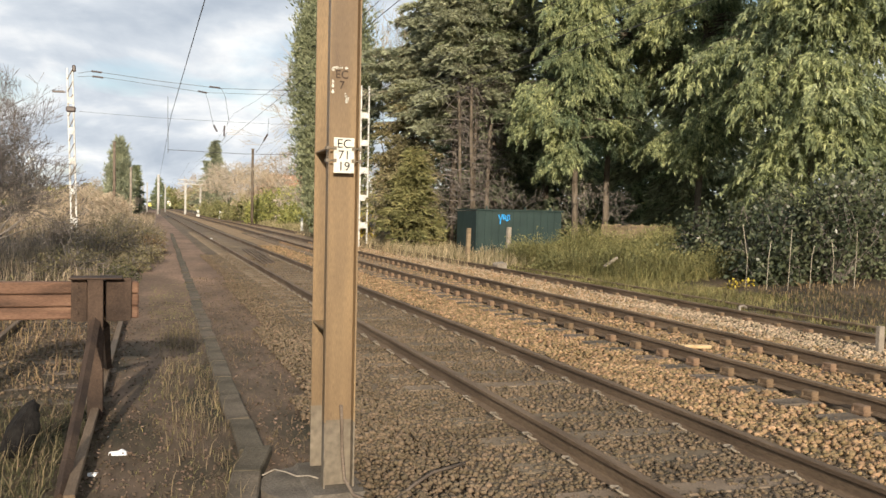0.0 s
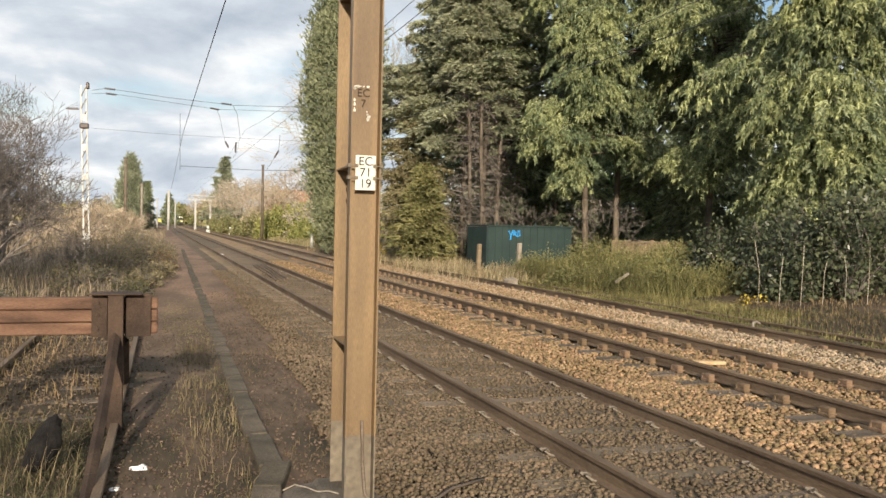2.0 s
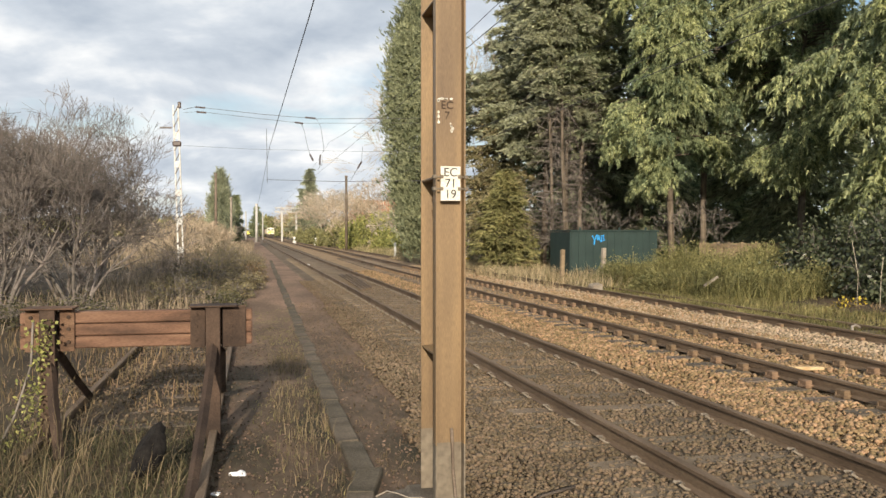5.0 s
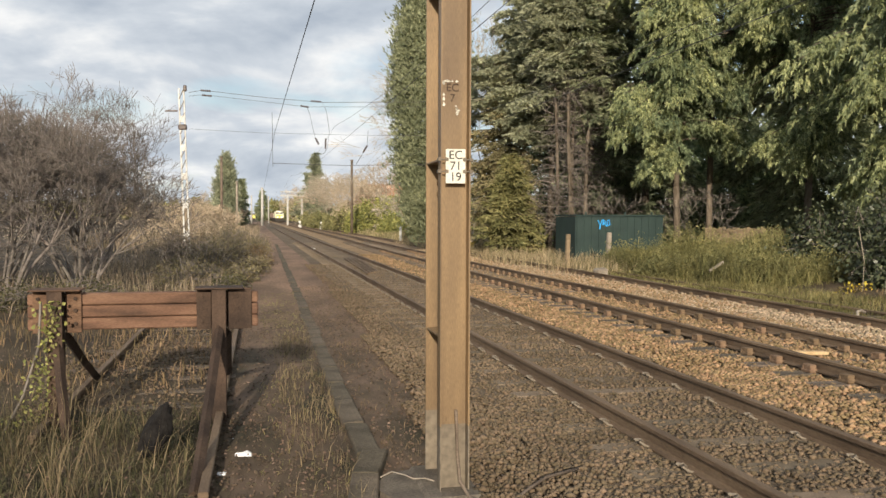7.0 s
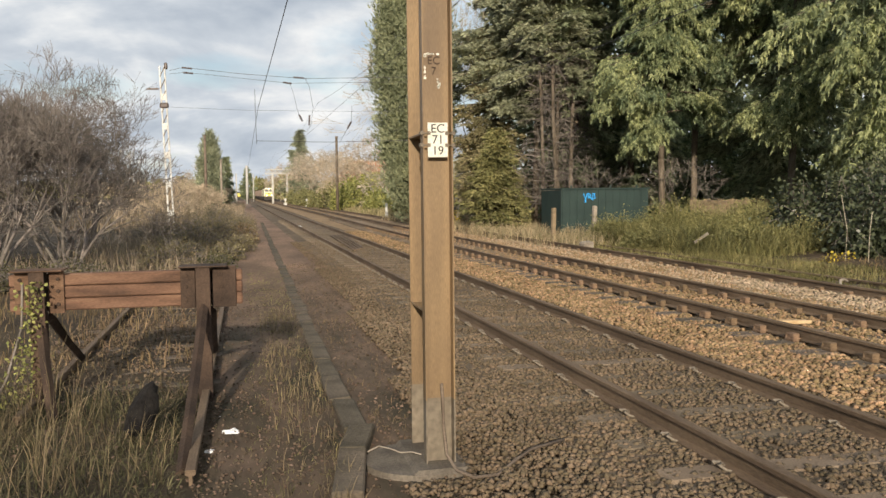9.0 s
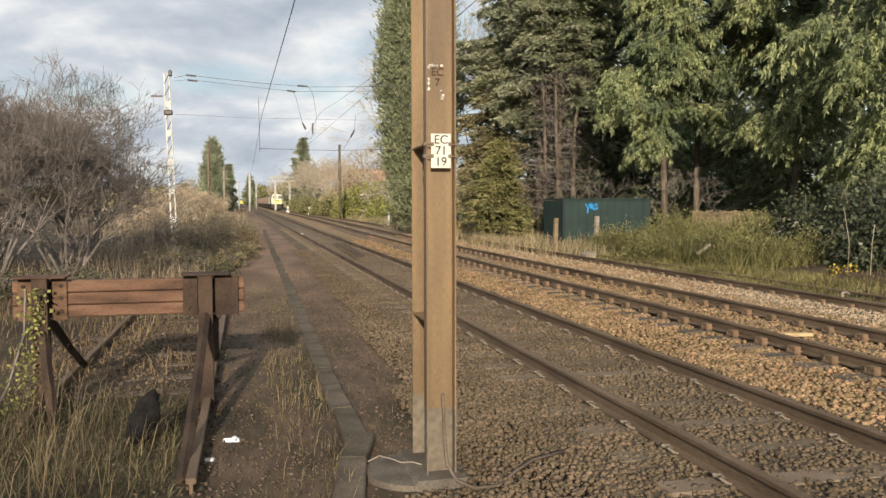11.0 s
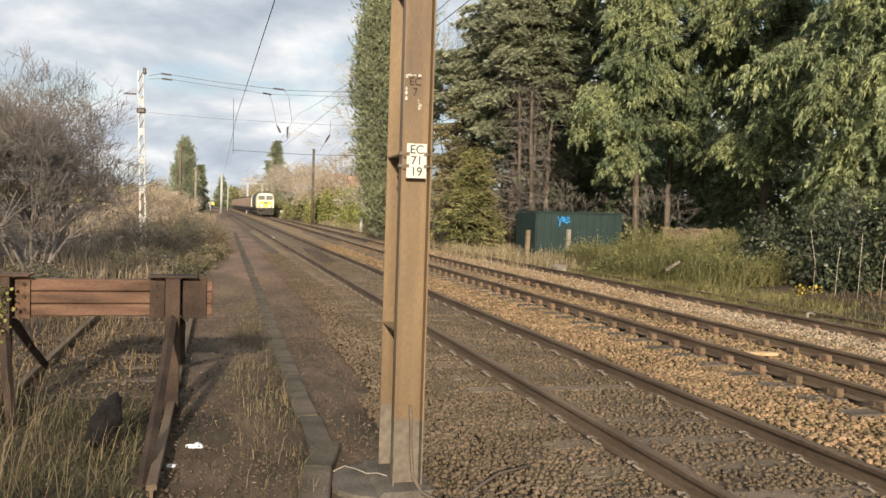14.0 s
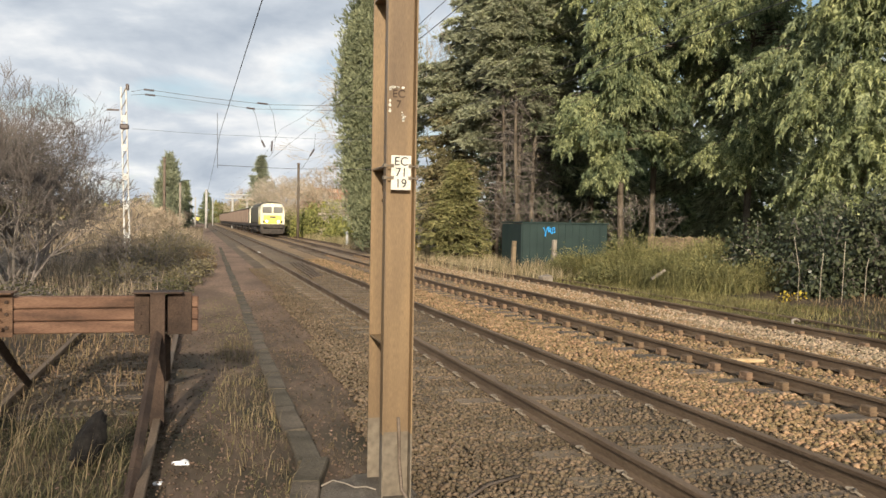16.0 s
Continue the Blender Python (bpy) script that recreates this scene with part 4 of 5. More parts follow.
stones("path_gravel", [(-0.35, 2.2, 4, 9, 260, -0.004), (-0.35, 2.3, 9, 18, 110, -0.004), (-2.2, -0.35, 8.8, 16, 120, -0.01), (9.4, 10.4, 8, 26, 130, 0.0)], 0.014, M_GRAVEL, "small scattered gravel on the dirt path", 53)


# ---- mast details ----
def text_bm(body, size):
    cu = bpy.data.curves.new("lettering", "FONT")
    cu.body, cu.size, cu.extrude, cu.align_x, cu.align_y = body, size, 0.001, "CENTER", "CENTER"
    ob = new("lettering_source", cu)
    me = ob.to_mesh()
    bm = bmesh.new()
    bm.from_mesh(me)
    ob.to_mesh_clear()
    bpy.data.objects.remove(ob)
    bpy.data.curves.remove(cu)
    return bm


plate = empty("number_plate", pose(1.312, 6.17, 2.262), label="cream structure number plate strapped to the mast", category="sign")
part("board", box(bmesh.new(), (-0.068, -0.014, -0.115), (0.068, -0.008, 0.115), 0.002), M_PLATE, plate)
for body, z in (("EC", 0.073), ("71", 0.0), ("19", -0.073)):
    part("lettering", text_bm(body, 0.082), M_BLACK, plate, at=pose(0, -0.0155, z, 90, 0, 0))
for z in (0.045, -0.035):
    bm = bmesh.new()
    rod(bm, (-0.118, -0.006, z), (0.112, -0.006, z), 0.005, n=6)
    for s in (-1, 1):
        box(bm, (s * 0.108 - 0.012, -0.018, z - 0.012), (s * 0.108 + 0.012, 0.03, z + 0.012), 0.003)
        box(bm, (s * 0.06 - 0.01, -0.02, z - 0.012), (s * 0.06 + 0.01, -0.0145, z + 0.012))
    part("strap", bm, M_MAST_GREY, plate, "rusty steel strap")
ghost = empty("old_number_transfer", pose(1.295, 6.232, 2.735), label="peeling remains of an old painted number", category="sign")
for body, z in (("EC", 0.06), ("7", -0.01)):
    part("lettering", text_bm(body, 0.075), M_BUFFER_DARK, ghost, at=pose(0.01, -0.002, z, 90, 0, 0))
rg = random.Random(8)
for k in range(26):
    edge = k % 3
    x, z = ((rg.uniform(-0.05, 0.05), 0.105), (-0.05, rg.uniform(-0.06, 0.1)), (rg.uniform(0.03, 0.055), rg.uniform(-0.12, -0.05)))[edge]
    part("flake", rod(bmesh.new(), (x, 0.001, z), (x, -0.0015, z), rg.uniform(0.005, 0.011), n=5), M_PLATE, ghost)

foot = tagged(part("mast_foundation", rod(box(bmesh.new(), (1.1, 6.02, -0.05), (1.5, 6.8, 0.06), 0.03), (1.2, 6.4, -0.1), (1.2, 6.4, 0.035), 0.42, 0.38, 28), M_CONCRETE_DARK), "dirty concrete foundation block round the mast foot", "foundation", kind="structure")
cable = bmesh.new()
tube(cable, [(1.335, 6.225, 0.6), (1.34, 6.22, 0.5), (1.345, 6.215, 0.3), (1.35, 6.15, 0.12), (1.37, 5.95, 0.075), (1.45, 5.8, 0.07), (1.62, 5.84, 0.06), (1.8, 6.05, 0.07), (2.0, 6.25, 0.08), (2.3, 6.4, 0.08)], 0.012, 6)
tagged(part("earth_cable", cable, M_TIMBER, smooth=True), "brown earthing cable running from the mast onto the ballast", "cable")
cable = bmesh.new()
tube(cable, [(0.86, 6.55, 0.06), (0.95, 6.6, 0.08), (1.02, 6.5, 0.085), (1.08, 6.44, 0.07), (1.16, 6.42, 0.075), (1.2, 6.3, 0.09)], 0.006, 5)
tagged(part("loose_wire", cable, M_CONCRETE, smooth=True), "thin pale loose wire on the mast foundation", "cable")

# ---- cable trough ----
trough = empty("cable_trough", label="concrete cable trough with lids along the path", category="cable trough", kind="structure")
rt = random.Random(6)
y = 7.25
while y < 60:
    x = 0.86 + 0.0028 * (y - 7.2) + rt.uniform(-0.012, 0.012)
    part("trough_lid", boxes(((-0.1, 0.01, -0.06), (0.1, 0.98, 0.075)), bevel=0.012), M_TROUGH, trough, at=pose(x, y, rt.uniform(-0.07, -0.042) if y > 9 else -0.03, 0, rt.uniform(-4, 4), rt.uniform(-2, 2)))
    y += 1.0
part("trough_lid", boxes(((-0.1, -0.01, -0.06), (0.1, 0.62, 0.085)), bevel=0.012), M_TROUGH, trough, at=pose(0.76, 6.62, 0.0, 0, 0, -14))
part("trough_lid", boxes(((-0.1, -0.9, -0.06), (0.1, 0.0, 0.085)), bevel=0.012), M_TROUGH, trough, at=pose(0.76, 6.6, 0.0, 0, 0, -9))

# ---- dead-end siding and its buffer stop ----
siding = empty("track_dead_end", label="rusted overgrown rails of a dead-end siding", category="railway track", kind="structure")
for x in (-0.36, -1.86):
    part("rail", sweep(bmesh.new(), rail_profile(0.08), [6.4 if x > -1 else 8.2, 9, 12, 20, 40], lambda y: x - 0.003 * (y - 9)), M_RAIL, siding)
y = 9.6
while y < 16:
    put_piece("sleeper", me_timber, pose(-1.2, y, -0.028, 0, rt.uniform(-0.6, 0.2), rt.uniform(-3, 3)), siding)
    y += 0.76

stop = empty("buffer_stop", pose(0, 8.9, 0), label="rusty steel buffer stop with a timber-faced beam", category="buffer stop")
for k in range(3):
    z = 0.865 + k * 0.115
    part("beam_plank", boxes(((-2.06, 0.02, z), (0.0, 0.14, z + 0.108)), bevel=0.012), M_BUFFER, stop)
for x in (-0.36, -1.80):
    bm = bmesh.new()
    box(bm, (x - 0.065, -0.115, -0.05), (x + 0.065, -0.1, 1.24), 0.004)
    box(bm, (x - 0.01, -0.1, -0.05), (x + 0.01, 0.0, 1.24))
    box(bm, (x - 0.065, 0.0, -0.05), (x + 0.065, 0.012, 1.24), 0.004)
    part("post", bm, M_BUFFER_DARK, stop)
    bm = bmesh.new()
    # right bracket: wider plate in the dark colour, standing in for shade on the beam end
    for a, b in (((x - 0.21, -0.006, 0.845), (x - 0.075, 0.018, 1.24)), ((x + 0.075, -0.006, 0.845), (x + (0.3 if x > -1 else 0.21), 0.018, 1.24))):
        box(bm, a, b, 0.004)
    box(bm, (x - 0.22, -0.13, 1.235), (x + 0.22, 0.16, 1.25), 0.004)
    part("bracket", bm, M_BUFFER_DARK if x > -1 else M_BUFFER, stop)
    for bx in (x - 0.16, x + 0.16):
        for bz in (0.93, 1.05, 1.16):
            part("bolt", rod(bmesh.new(), (bx, -0.022, bz), (bx, 0.0, bz), 0.018, n=6), M_BUFFER_DARK, stop)
    bm = bmesh.new()
    if x > -1:
        tube(bm, [(x - 0.0, -0.1, 0.86), (x - 0.03, -1.15, 0.42), (x - 0.07, -2.25, -0.02)], 0.042, 4)
    else:
        tube(bm, [(x + 0.02, -0.08, 0.75), (x + 0.12, -0.4, 0.35), (x + 0.2, -0.6, 0.0)], 0.045, 4)
    part("raker", bm, M_BUFFER_DARK, stop)
for k, x in enumerate((-0.36, -1.80)):
    bm = tube(bmesh.new(), [(x + 0.06, 0.1, 0.8), (x + 0.03, 0.9, 0.45), (x, 1.8, 0.1)], 0.05, 4)
    part("strut", bm, M_BUFFER_DARK, stop)

rngI = np.random.default_rng(77)
ivy = empty("ivy_climber", pose(-1.86, 8.76, 0), label="yellow-green ivy climbing the rusty buffer post", category="climber")
n = 420
u = rngI.uniform(0, 1, n)
P = np.stack([0.03 - 0.22 * (1 - u) ** 2 + rngI.normal(scale=0.05 + 0.05 * (1 - u), size=n), rngI.normal(scale=0.05, size=n) - 0.03, u * 1.15], 1)
v, f = kites(P, rngI.normal(size=(n, 3)) + np.array([0, -0.5, -0.4]), rngI.uniform(0.025, 0.05, n), rngI.uniform(0.01, 0.02, n), rngI)
tagged(link_mesh("foliage", np_mesh("foliage", v, f), M_LEAF_HEDGE, ivy), kind="stuff")
link_mesh("stem", shared("stem", tube(bmesh.new(), [(-0.35, -0.03, 0), (-0.2, -0.03, 0.3), (-0.06, -0.03, 0.75), (-0.04, -0.03, 1.15)], 0.012, 5)), M_TWIG, ivy)

stump = bmesh.new()
bmesh.ops.create_icosphere(stump, subdivisions=3, radius=1)
for vv in stump.verts:
    p = vv.co.copy()
    taper = 1.0 - 0.35 * max(p.z, 0)
    vv.co = Vector((p.x * 0.11 * taper + 0.05 * p.z, p.y * 0.11 * taper, 0.19 + p.z * 0.2)) + Vector((1, 1, 1)) * 0.035 * noise.noise(p * 3)
tagged(part("tree_stump", stump, M_CHAR, at=pose(-0.78, 7.6, 0) @ Matrix.Diagonal((1.08, 1.08, 1.1, 1))), "charred black broken stump in the dry grass", "stump")
rl = random.Random(12)
for x, y, s in ((-0.1, 7.55, 0.06), (-0.26, 7.1, 0.03), (0.02, 7.25, 0.022), (-0.2, 8.1, 0.018)):
    bm = bmesh.new()
    bmesh.ops.create_icosphere(bm, subdivisions=2, radius=s)
    for vv in bm.verts:
        vv.co = Vector((vv.co.x * 1.3, vv.co.y, vv.co.z * 0.45 + s * 0.3)) + Vector((rl.uniform(-1, 1), rl.uniform(-1, 1), rl.uniform(-1, 1))) * s * 0.22
    tagged(part("litter", bm, M_LITTER, at=pose(x, y, rise(x, y) + 0.005)), "crumpled white scrap of litter on the path", "litter")

# ---- small things on and beside the tracks ----
for k in range(4):
    bm = tube(bmesh.new(), [(3.42 + 0.14 * k, 27.6 + 0.3 * k, 0.09), (3.62 + 0.19 * k, 37.8 + 0.25 * k, 0.09)], 0.035, 4)
    tagged(part("steel_bar", bm, M_RAIL), "long rusty steel bar lying between the rails", "steel bar", group="bars between the rails")
tagged(part("wood_offcut", boxes(((-0.27, -0.06, 0), (0.27, 0.06, 0.05)), bevel=0.008), M_PALEWOOD, at=pose(7.25, 10.55, 0.09, 0, 4, 12)), "fresh pale offcut of timber lying between the rails", "timber")
tagged(part("fallen_plank", boxes(((-0.28, -0.02, -0.04), (0.28, 0.02, 0.04)), bevel=0.006), M_CONCRETE, at=pose(12.9, 22.6, 0.52, 0, -28, 8)), "grey weathered plank leaning in the brambles", "timber")
stone = bmesh.new()
box(stone, (-0.19, -0.16, -0.1), (0.19, 0.16, 0.32), 0.04)
for vv in stone.verts:
    vv.co += Vector((1, 0.6, 0.8)) * 0.05 * noise.noise(vv.co * 6)
tagged(part("stone_block", stone, M_CONCRETE, at=pose(10.6, 25.6, 0, 0, 0, 14)), "pale rough concrete block beside the rails", "block")
hose = tube(bmesh.new(), [(10.42, 13.6, 0.0), (10.45, 13.65, 0.14), (10.52, 13.75, 0.25), (10.64, 13.8, 0.26), (10.72, 13.8, 0.22)], 0.025, 6)
tagged(part("pipe_offcut", hose, M_CONCRETE, smooth=True), "pale bent length of pipe over the rusty rail", "pipe")
tagged(part("marker_post", boxes(((-0.05, -0.04, -0.1), (0.05, 0.04, 0.42)), bevel=0.01), M_CONCRETE, at=pose(9.92, 9.95, 0)), "short pale concrete marker post beside the rails", "post")
tagged(part("white_post", boxes(((-0.09, -0.05, -0.1), (0.09, 0.05, 1.2)), bevel=0.02), M_WHITE, at=pose(10.2, 62.5, 0)), "white painted marker post in the verge", "post")
for x, y, h in ((12.75, 30.0, 1.32), (11.35, 30.6, 1.25)):
    tagged(part("fence_post", boxes(((-0.075, -0.075, -0.1), (0.075, 0.075, h)), bevel=0.02), M_FENCE if x < 12 else M_CONCRETE, at=pose(x, y, 0.05, 0, 2, 9)), "weathered fence post in the long grass", "post")
for x, y in ((6.6, 150), (8.9, 128)):
    sg = empty("ground_signal", pose(x, y, 0), label="small white ground signal beside the track", category="signal")
    part("post", boxes(((-0.06, -0.06, 0), (0.06, 0.06, 0.8)), bevel=0.01), M_WHITE, sg)
    part("case", boxes(((-0.28, -0.1, 0.0), (0.28, 0.15, 0.5)), bevel=0.03), M_WHITE, sg)
    part("head", boxes(((-0.2, -0.1, 0.8), (0.2, 0.1, 1.2)), bevel=0.03), M_WHITE, sg)

# ---- green shed, wooden fence, house ----
shed = empty("steel_shed", pose(12.75, 33.2, 0), label="dark green steel container shed with blue graffiti", category="shed")
for k in range(12):
    x = k * 0.32
    part("wall_panel", boxes(((x, 0, 0.0), (x + 0.315, 0.04, 1.98)), bevel=0.006), M_SHED, shed)
part("frame", boxes(((-0.05, 0.05, 0), (3.88, 2.4, 1.96))), M_SHED, shed)
part("roof", boxes(((-0.08, -0.06, 1.98), (3.92, 2.45, 2.05)), bevel=0.015), M_SHED, shed)
for x in (0.35, 2.1, 3.3):
    part("lifting_lug", boxes(((x, 0.0, 2.05), (x + 0.08, 0.06, 2.16)), bevel=0.01), M_SHED, shed)
gr = bmesh.new()
for pts in ([(0, 0.0), (0.1, -0.22), (0.2, 0.02)], [(0.1, -0.22), (0.08, -0.38)], [(0.24, -0.2), (0.26, 0.02), (0.36, -0.06), (0.3, -0.14), (0.42, -0.26)], [(0.44, -0.06), (0.42, -0.24), (0.54, -0.2), (0.52, 0.0), (0.42, -0.02)]):
    tube(gr, [(0.92 + a * 0.95, -0.012, 1.82 + b) for a, b in pts], 0.03, 5)
part("graffiti", gr, M_BLUE, shed, "bright blue spray-painted scrawl")

fence = empty("panel_fence", pose(18.0, 32.2, 0.1, 0, 0, -6), label="weathered wooden fence under the conifers", category="fence")
for k in range(60):
    part("fence_board", boxes(((k * 0.15, 0, 0), (k * 0.15 + 0.14, 0.02, 1.42 + 0.03 * math.sin(k * 1.7))), bevel=0.004), M_FENCE, fence)
for z in (0.3, 1.2):
    part("fence_rail", boxes(((0, 0.022, z), (9, 0.06, z + 0.08)), bevel=0.006), M_FENCE, fence)

house = empty("house", pose(15.4, 128, 1.0, 0, 0, 12), label="house with a steep orange-brown tiled roof behind the hedge", category="house")
part("wall", boxes(((0, 0, 0), (9, 7, 3.2)), bevel=0.02), M_BRICK, house)
rf = bmesh.new()
vs = [rf.verts.new(p) for p in ((-0.4, -0.4, 2.9), (9.4, -0.4, 2.9), (9.4, 7.4, 2.9), (-0.4, 7.4, 2.9), (1.6, 3.5, 6.1), (7.4, 3.5, 6.1))]
for q in ((0, 1, 5, 4), (1, 2, 5), (2, 3, 4, 5), (3, 0, 4), (3, 2, 1, 0)):
    rf.faces.new([vs[i] for i in q])
part("roof", rf, M_ROOF, house)
part("chimney", boxes(((6.2, 3.2, 5.2), (6.9, 3.9, 7.0)), bevel=0.03), M_BRICK, house)
for x in (1.2, 5.8):
    w = part("window", boxes(((x, -0.04, 1.0), (x + 1.6, 0.0, 2.2)), bevel=0.01), M_WHITE, house)
    part("pane", boxes(((x + 0.1, -0.06, 1.1), (x + 1.5, -0.045, 2.1))), M_LOCO_GLASS, w)


# ---- overhead line ----
def lattice_mast(x, y, h, label, tilt=0.0, half=0.11):
    """Two thin channels laced together, painted white, with insulator brackets."""
    m = empty("lattice_mast", pose(x, y, 0, 0, tilt, 0), label=label, category="mast")
    for s in (-1, 1):
        part("leg", boxes(((s * half - 0.035, -0.05, 0), (s * half + 0.035, 0.05, h)), bevel=0.01), M_WHITE, m)
    for k in range(int(h / 0.55)):
        z = 0.3 + k * 0.55
        part("lacing", tube(bmesh.new(), [(-half, -0.055, z), (half, -0.055, z + 0.45)], 0.02, 4), M_MAST_GREY, m)
    for k in range(5):
        part("lacing_plate", boxes(((-half, -0.07, h * (0.12 + 0.17 * k)), (half, -0.06, h * (0.12 + 0.17 * k) + 0.3)), bevel=0.006), M_WHITE, m)
    return m


def insulator(pts, name="insulator", label="brown ribbed insulator on the overhead line"):
    a, b = Vector(pts[0]), Vector(pts[1])
    bm = rod(bmesh.new(), a, b, 0.03, n=6)
    for k in range(5):
        c = a.lerp(b, (k + 0.5) / 5)
        d = (b - a).normalized() * 0.02
        rod(bm, c - d, c + d, 0.05, n=8)
    return tagged(part(name, bm, M_INSUL), label, "insulator")


def wire(pts, r, label, name="overhead_wire"):
    return tagged(part(name, tube(bmesh.new(), pts, r * 0.5, 5), M_WIRE), label, "wire")


LM = lattice_mast(-3.42, 42, 7.95, "slender white lattice mast standing in brown scrub", -1.6)
part("bracket", boxes(((-0.75, -0.03, 6.85), (-0.2, 0.03, 6.93)), bevel=0.01), M_INSUL, LM)
part("fitting", boxes(((-0.2, -0.12, 6.0), (0.2, 0.1, 6.25)), bevel=0.05), M_INSUL, LM)
part("fitting", boxes(((0.1, -0.1, 7.8), (0.25, 0.1, 8.1)), bevel=0.04), M_INSUL, LM)
RM = lattice_mast(9.95, 42, 8.1, "slender white lattice mast before the conifers", 0.0, 0.2)
wire([(-3.3, 42, 7.75), (-2.7, 42, 7.9), (0, 42, 7.66), (2.95, 42, 7.5), (9.9, 42, 7.75)], 0.022, "upper span wire across the tracks")
wire([(-3.3, 42, 7.6), (-2.6, 42, 7.68), (2.2, 42, 7.26), (9.9, 42, 7.5)], 0.018, "lower span wire across the tracks")
wire([(-3.3, 42, 6.05), (0, 42, 5.95), (5, 42, 5.95), (9.9, 42, 6.05)], 0.014, "thin cross-span wire between two masts")
wire([(0.55, 42, 4.5), (4, 42, 4.45), (9.9, 42, 4.6)], 0.025, "registration wire across the tracks")
for a, b in (((-2.75, 42, 7.89), (-2.3, 42, 7.86)), ((2.4, 42, 7.55), (2.9, 42, 7.52)), ((1.9, 42, 7.3), (2.3, 42, 7.25)), ((-2.7, 42, 7.66), (-2.25, 42, 7.63))):
    insulator((a, b))
wire([(2.2, 42, 7.26), (2.35, 42, 6.9), (2.5, 42, 6.2), (2.62, 42, 5.75)], 0.018, "curved jumper cable on the overhead line")
wire([(2.95, 42, 7.5), (3.15, 42, 7.1), (3.3, 42, 6.1), (3.2, 42, 5.3), (3.0, 42, 5.0)], 0.02, "curved jumper cable on the overhead line")
insulator(((2.62, 42, 5.76), (2.78, 42, 5.45)))
insulator(((3.1, 42, 5.25), (3.12, 42, 5.75)))
wire([(0.55, 42, 6.95), (0.58, 42, 4.35)], 0.025, "vertical drop tube of the registration arm", "drop_tube")
wire([(4.6, 42, 4.5), (5.15, 42, 5.45), (5.2, 42, 6.2)], 0.02, "slanted registration arm over the track", "registration_arm")
insulator(((4.95, 42, 5.1), (5.15, 42, 5.45)))
wire([(1.2, 2, 6.1), (1.05, 17, 6.08), (0.7, 42, 6.1), (0.55, 75, 5.95), (0.4, 118, 6.1), (-1.5, 300, 6.1)], 0.022, "contact wire over the dead-end siding")
for x0, zs in ((3.96, (5.3, 6.35)), (7.41, (4.9, 6.0))):
    for k, z in enumerate(zs):
        pts = []
        for i in range(33):
            yy = -6 + i * 8
            sag = 0.0 if k == 0 else -0.8 * math.sin(math.pi * ((yy + 8) % 50) / 50)
            pts.append((x0 + (lean(yy) if x0 < 5 else far_line(yy)), yy, z + sag))
        wire(pts, 0.012 if k else 0.014, "overhead line wire above the running track")
wire([(9.5, -6, 7.0), (9.2, 42, 7.2), (8.2, 110, 7.0)], 0.012, "feeder wire beside the far track")


def plain_pole(x, y, h, r, material, label):
    p = empty("line_pole", pose(x, y, 0), label=label, category="pole")
    part("shaft", rod(bmesh.new(), (0, 0, -0.1), (0, 0, h), r, r * 0.85, 8), material, p, smooth=True)
    part("cap", rod(bmesh.new(), (0, 0, h), (0, 0, h + 0.1), r * 1.2, n=8), material, p)
    return p


plain_pole(-4.0, 90, 8.0, 0.15, M_TIMBER, "dark brown pole beside the line")
plain_pole(9.45, 90, 7.9, 0.15, M_TIMBER, "dark brown pole beside the line")
plain_pole(-2.75, 100, 5.9, 0.14, M_CONCRETE, "grey pole beside the line")
plain_pole(-3.2, 150, 6.2, 0.17, M_TIMBER, "dark brown pole beside the line")
plain_pole(-2.6, 165, 6.0, 0.17, M_STEEL_PALE, "pale pole beside the line")
plain_pole(-2.6, 230, 7.5, 0.2, M_STEEL_PALE, "pale pole beside the line")
plain_pole(0.15, 180, 7.9, 0.3, M_STEEL_PALE, "white steel mast beside the line")
plain_pole(1.9, 240, 7.5, 0.2, M_STEEL_PALE, "pale pole beside the line")

portal = empty("line_portal", pose(0, 182, 0), label="white lattice portal gantry over the tracks", category="gantry")
for x in (5.45, 8.45):
    part("leg", boxes(((x - 0.2, -0.15, 0), (x + 0.2, 0.15, 6.2)), bevel=0.03), M_STEEL_PALE, portal)
for z in (6.25, 7.1):
    part("chord", boxes(((3.9, -0.1, z), (9.4, 0.1, z + 0.2)), bevel=0.02), M_STEEL_PALE, portal)
for k in range(8):
    x = 3.95 + k * 0.68
    part("lacing", tube(bmesh.new(), [(x, 0, 6.35), (x + 0.34, 0, 7.1), (x + 0.68, 0, 6.35)], 0.085, 4), M_STEEL_PALE, portal)
bridge = empty("footbridge", pose(-0.5, 490, 0), label="pale footbridge across the line far off", category="footbridge")
part("deck", boxes(((-6, -1, 4.7), (10, 1, 5.1)), bevel=0.05), M_STEEL_PALE, bridge)
for z in (5.5, 6.0):
    part("handrail", boxes(((-6, -1, z), (10, -0.9, z + 0.12))), M_STEEL_PALE, bridge)
for x in (-5.5, 9.5):
    part("pier", boxes(((x - 0.4, -0.8, 0), (x + 0.4, 0.8, 4.7)), bevel=0.05), M_STEEL_PALE, bridge)

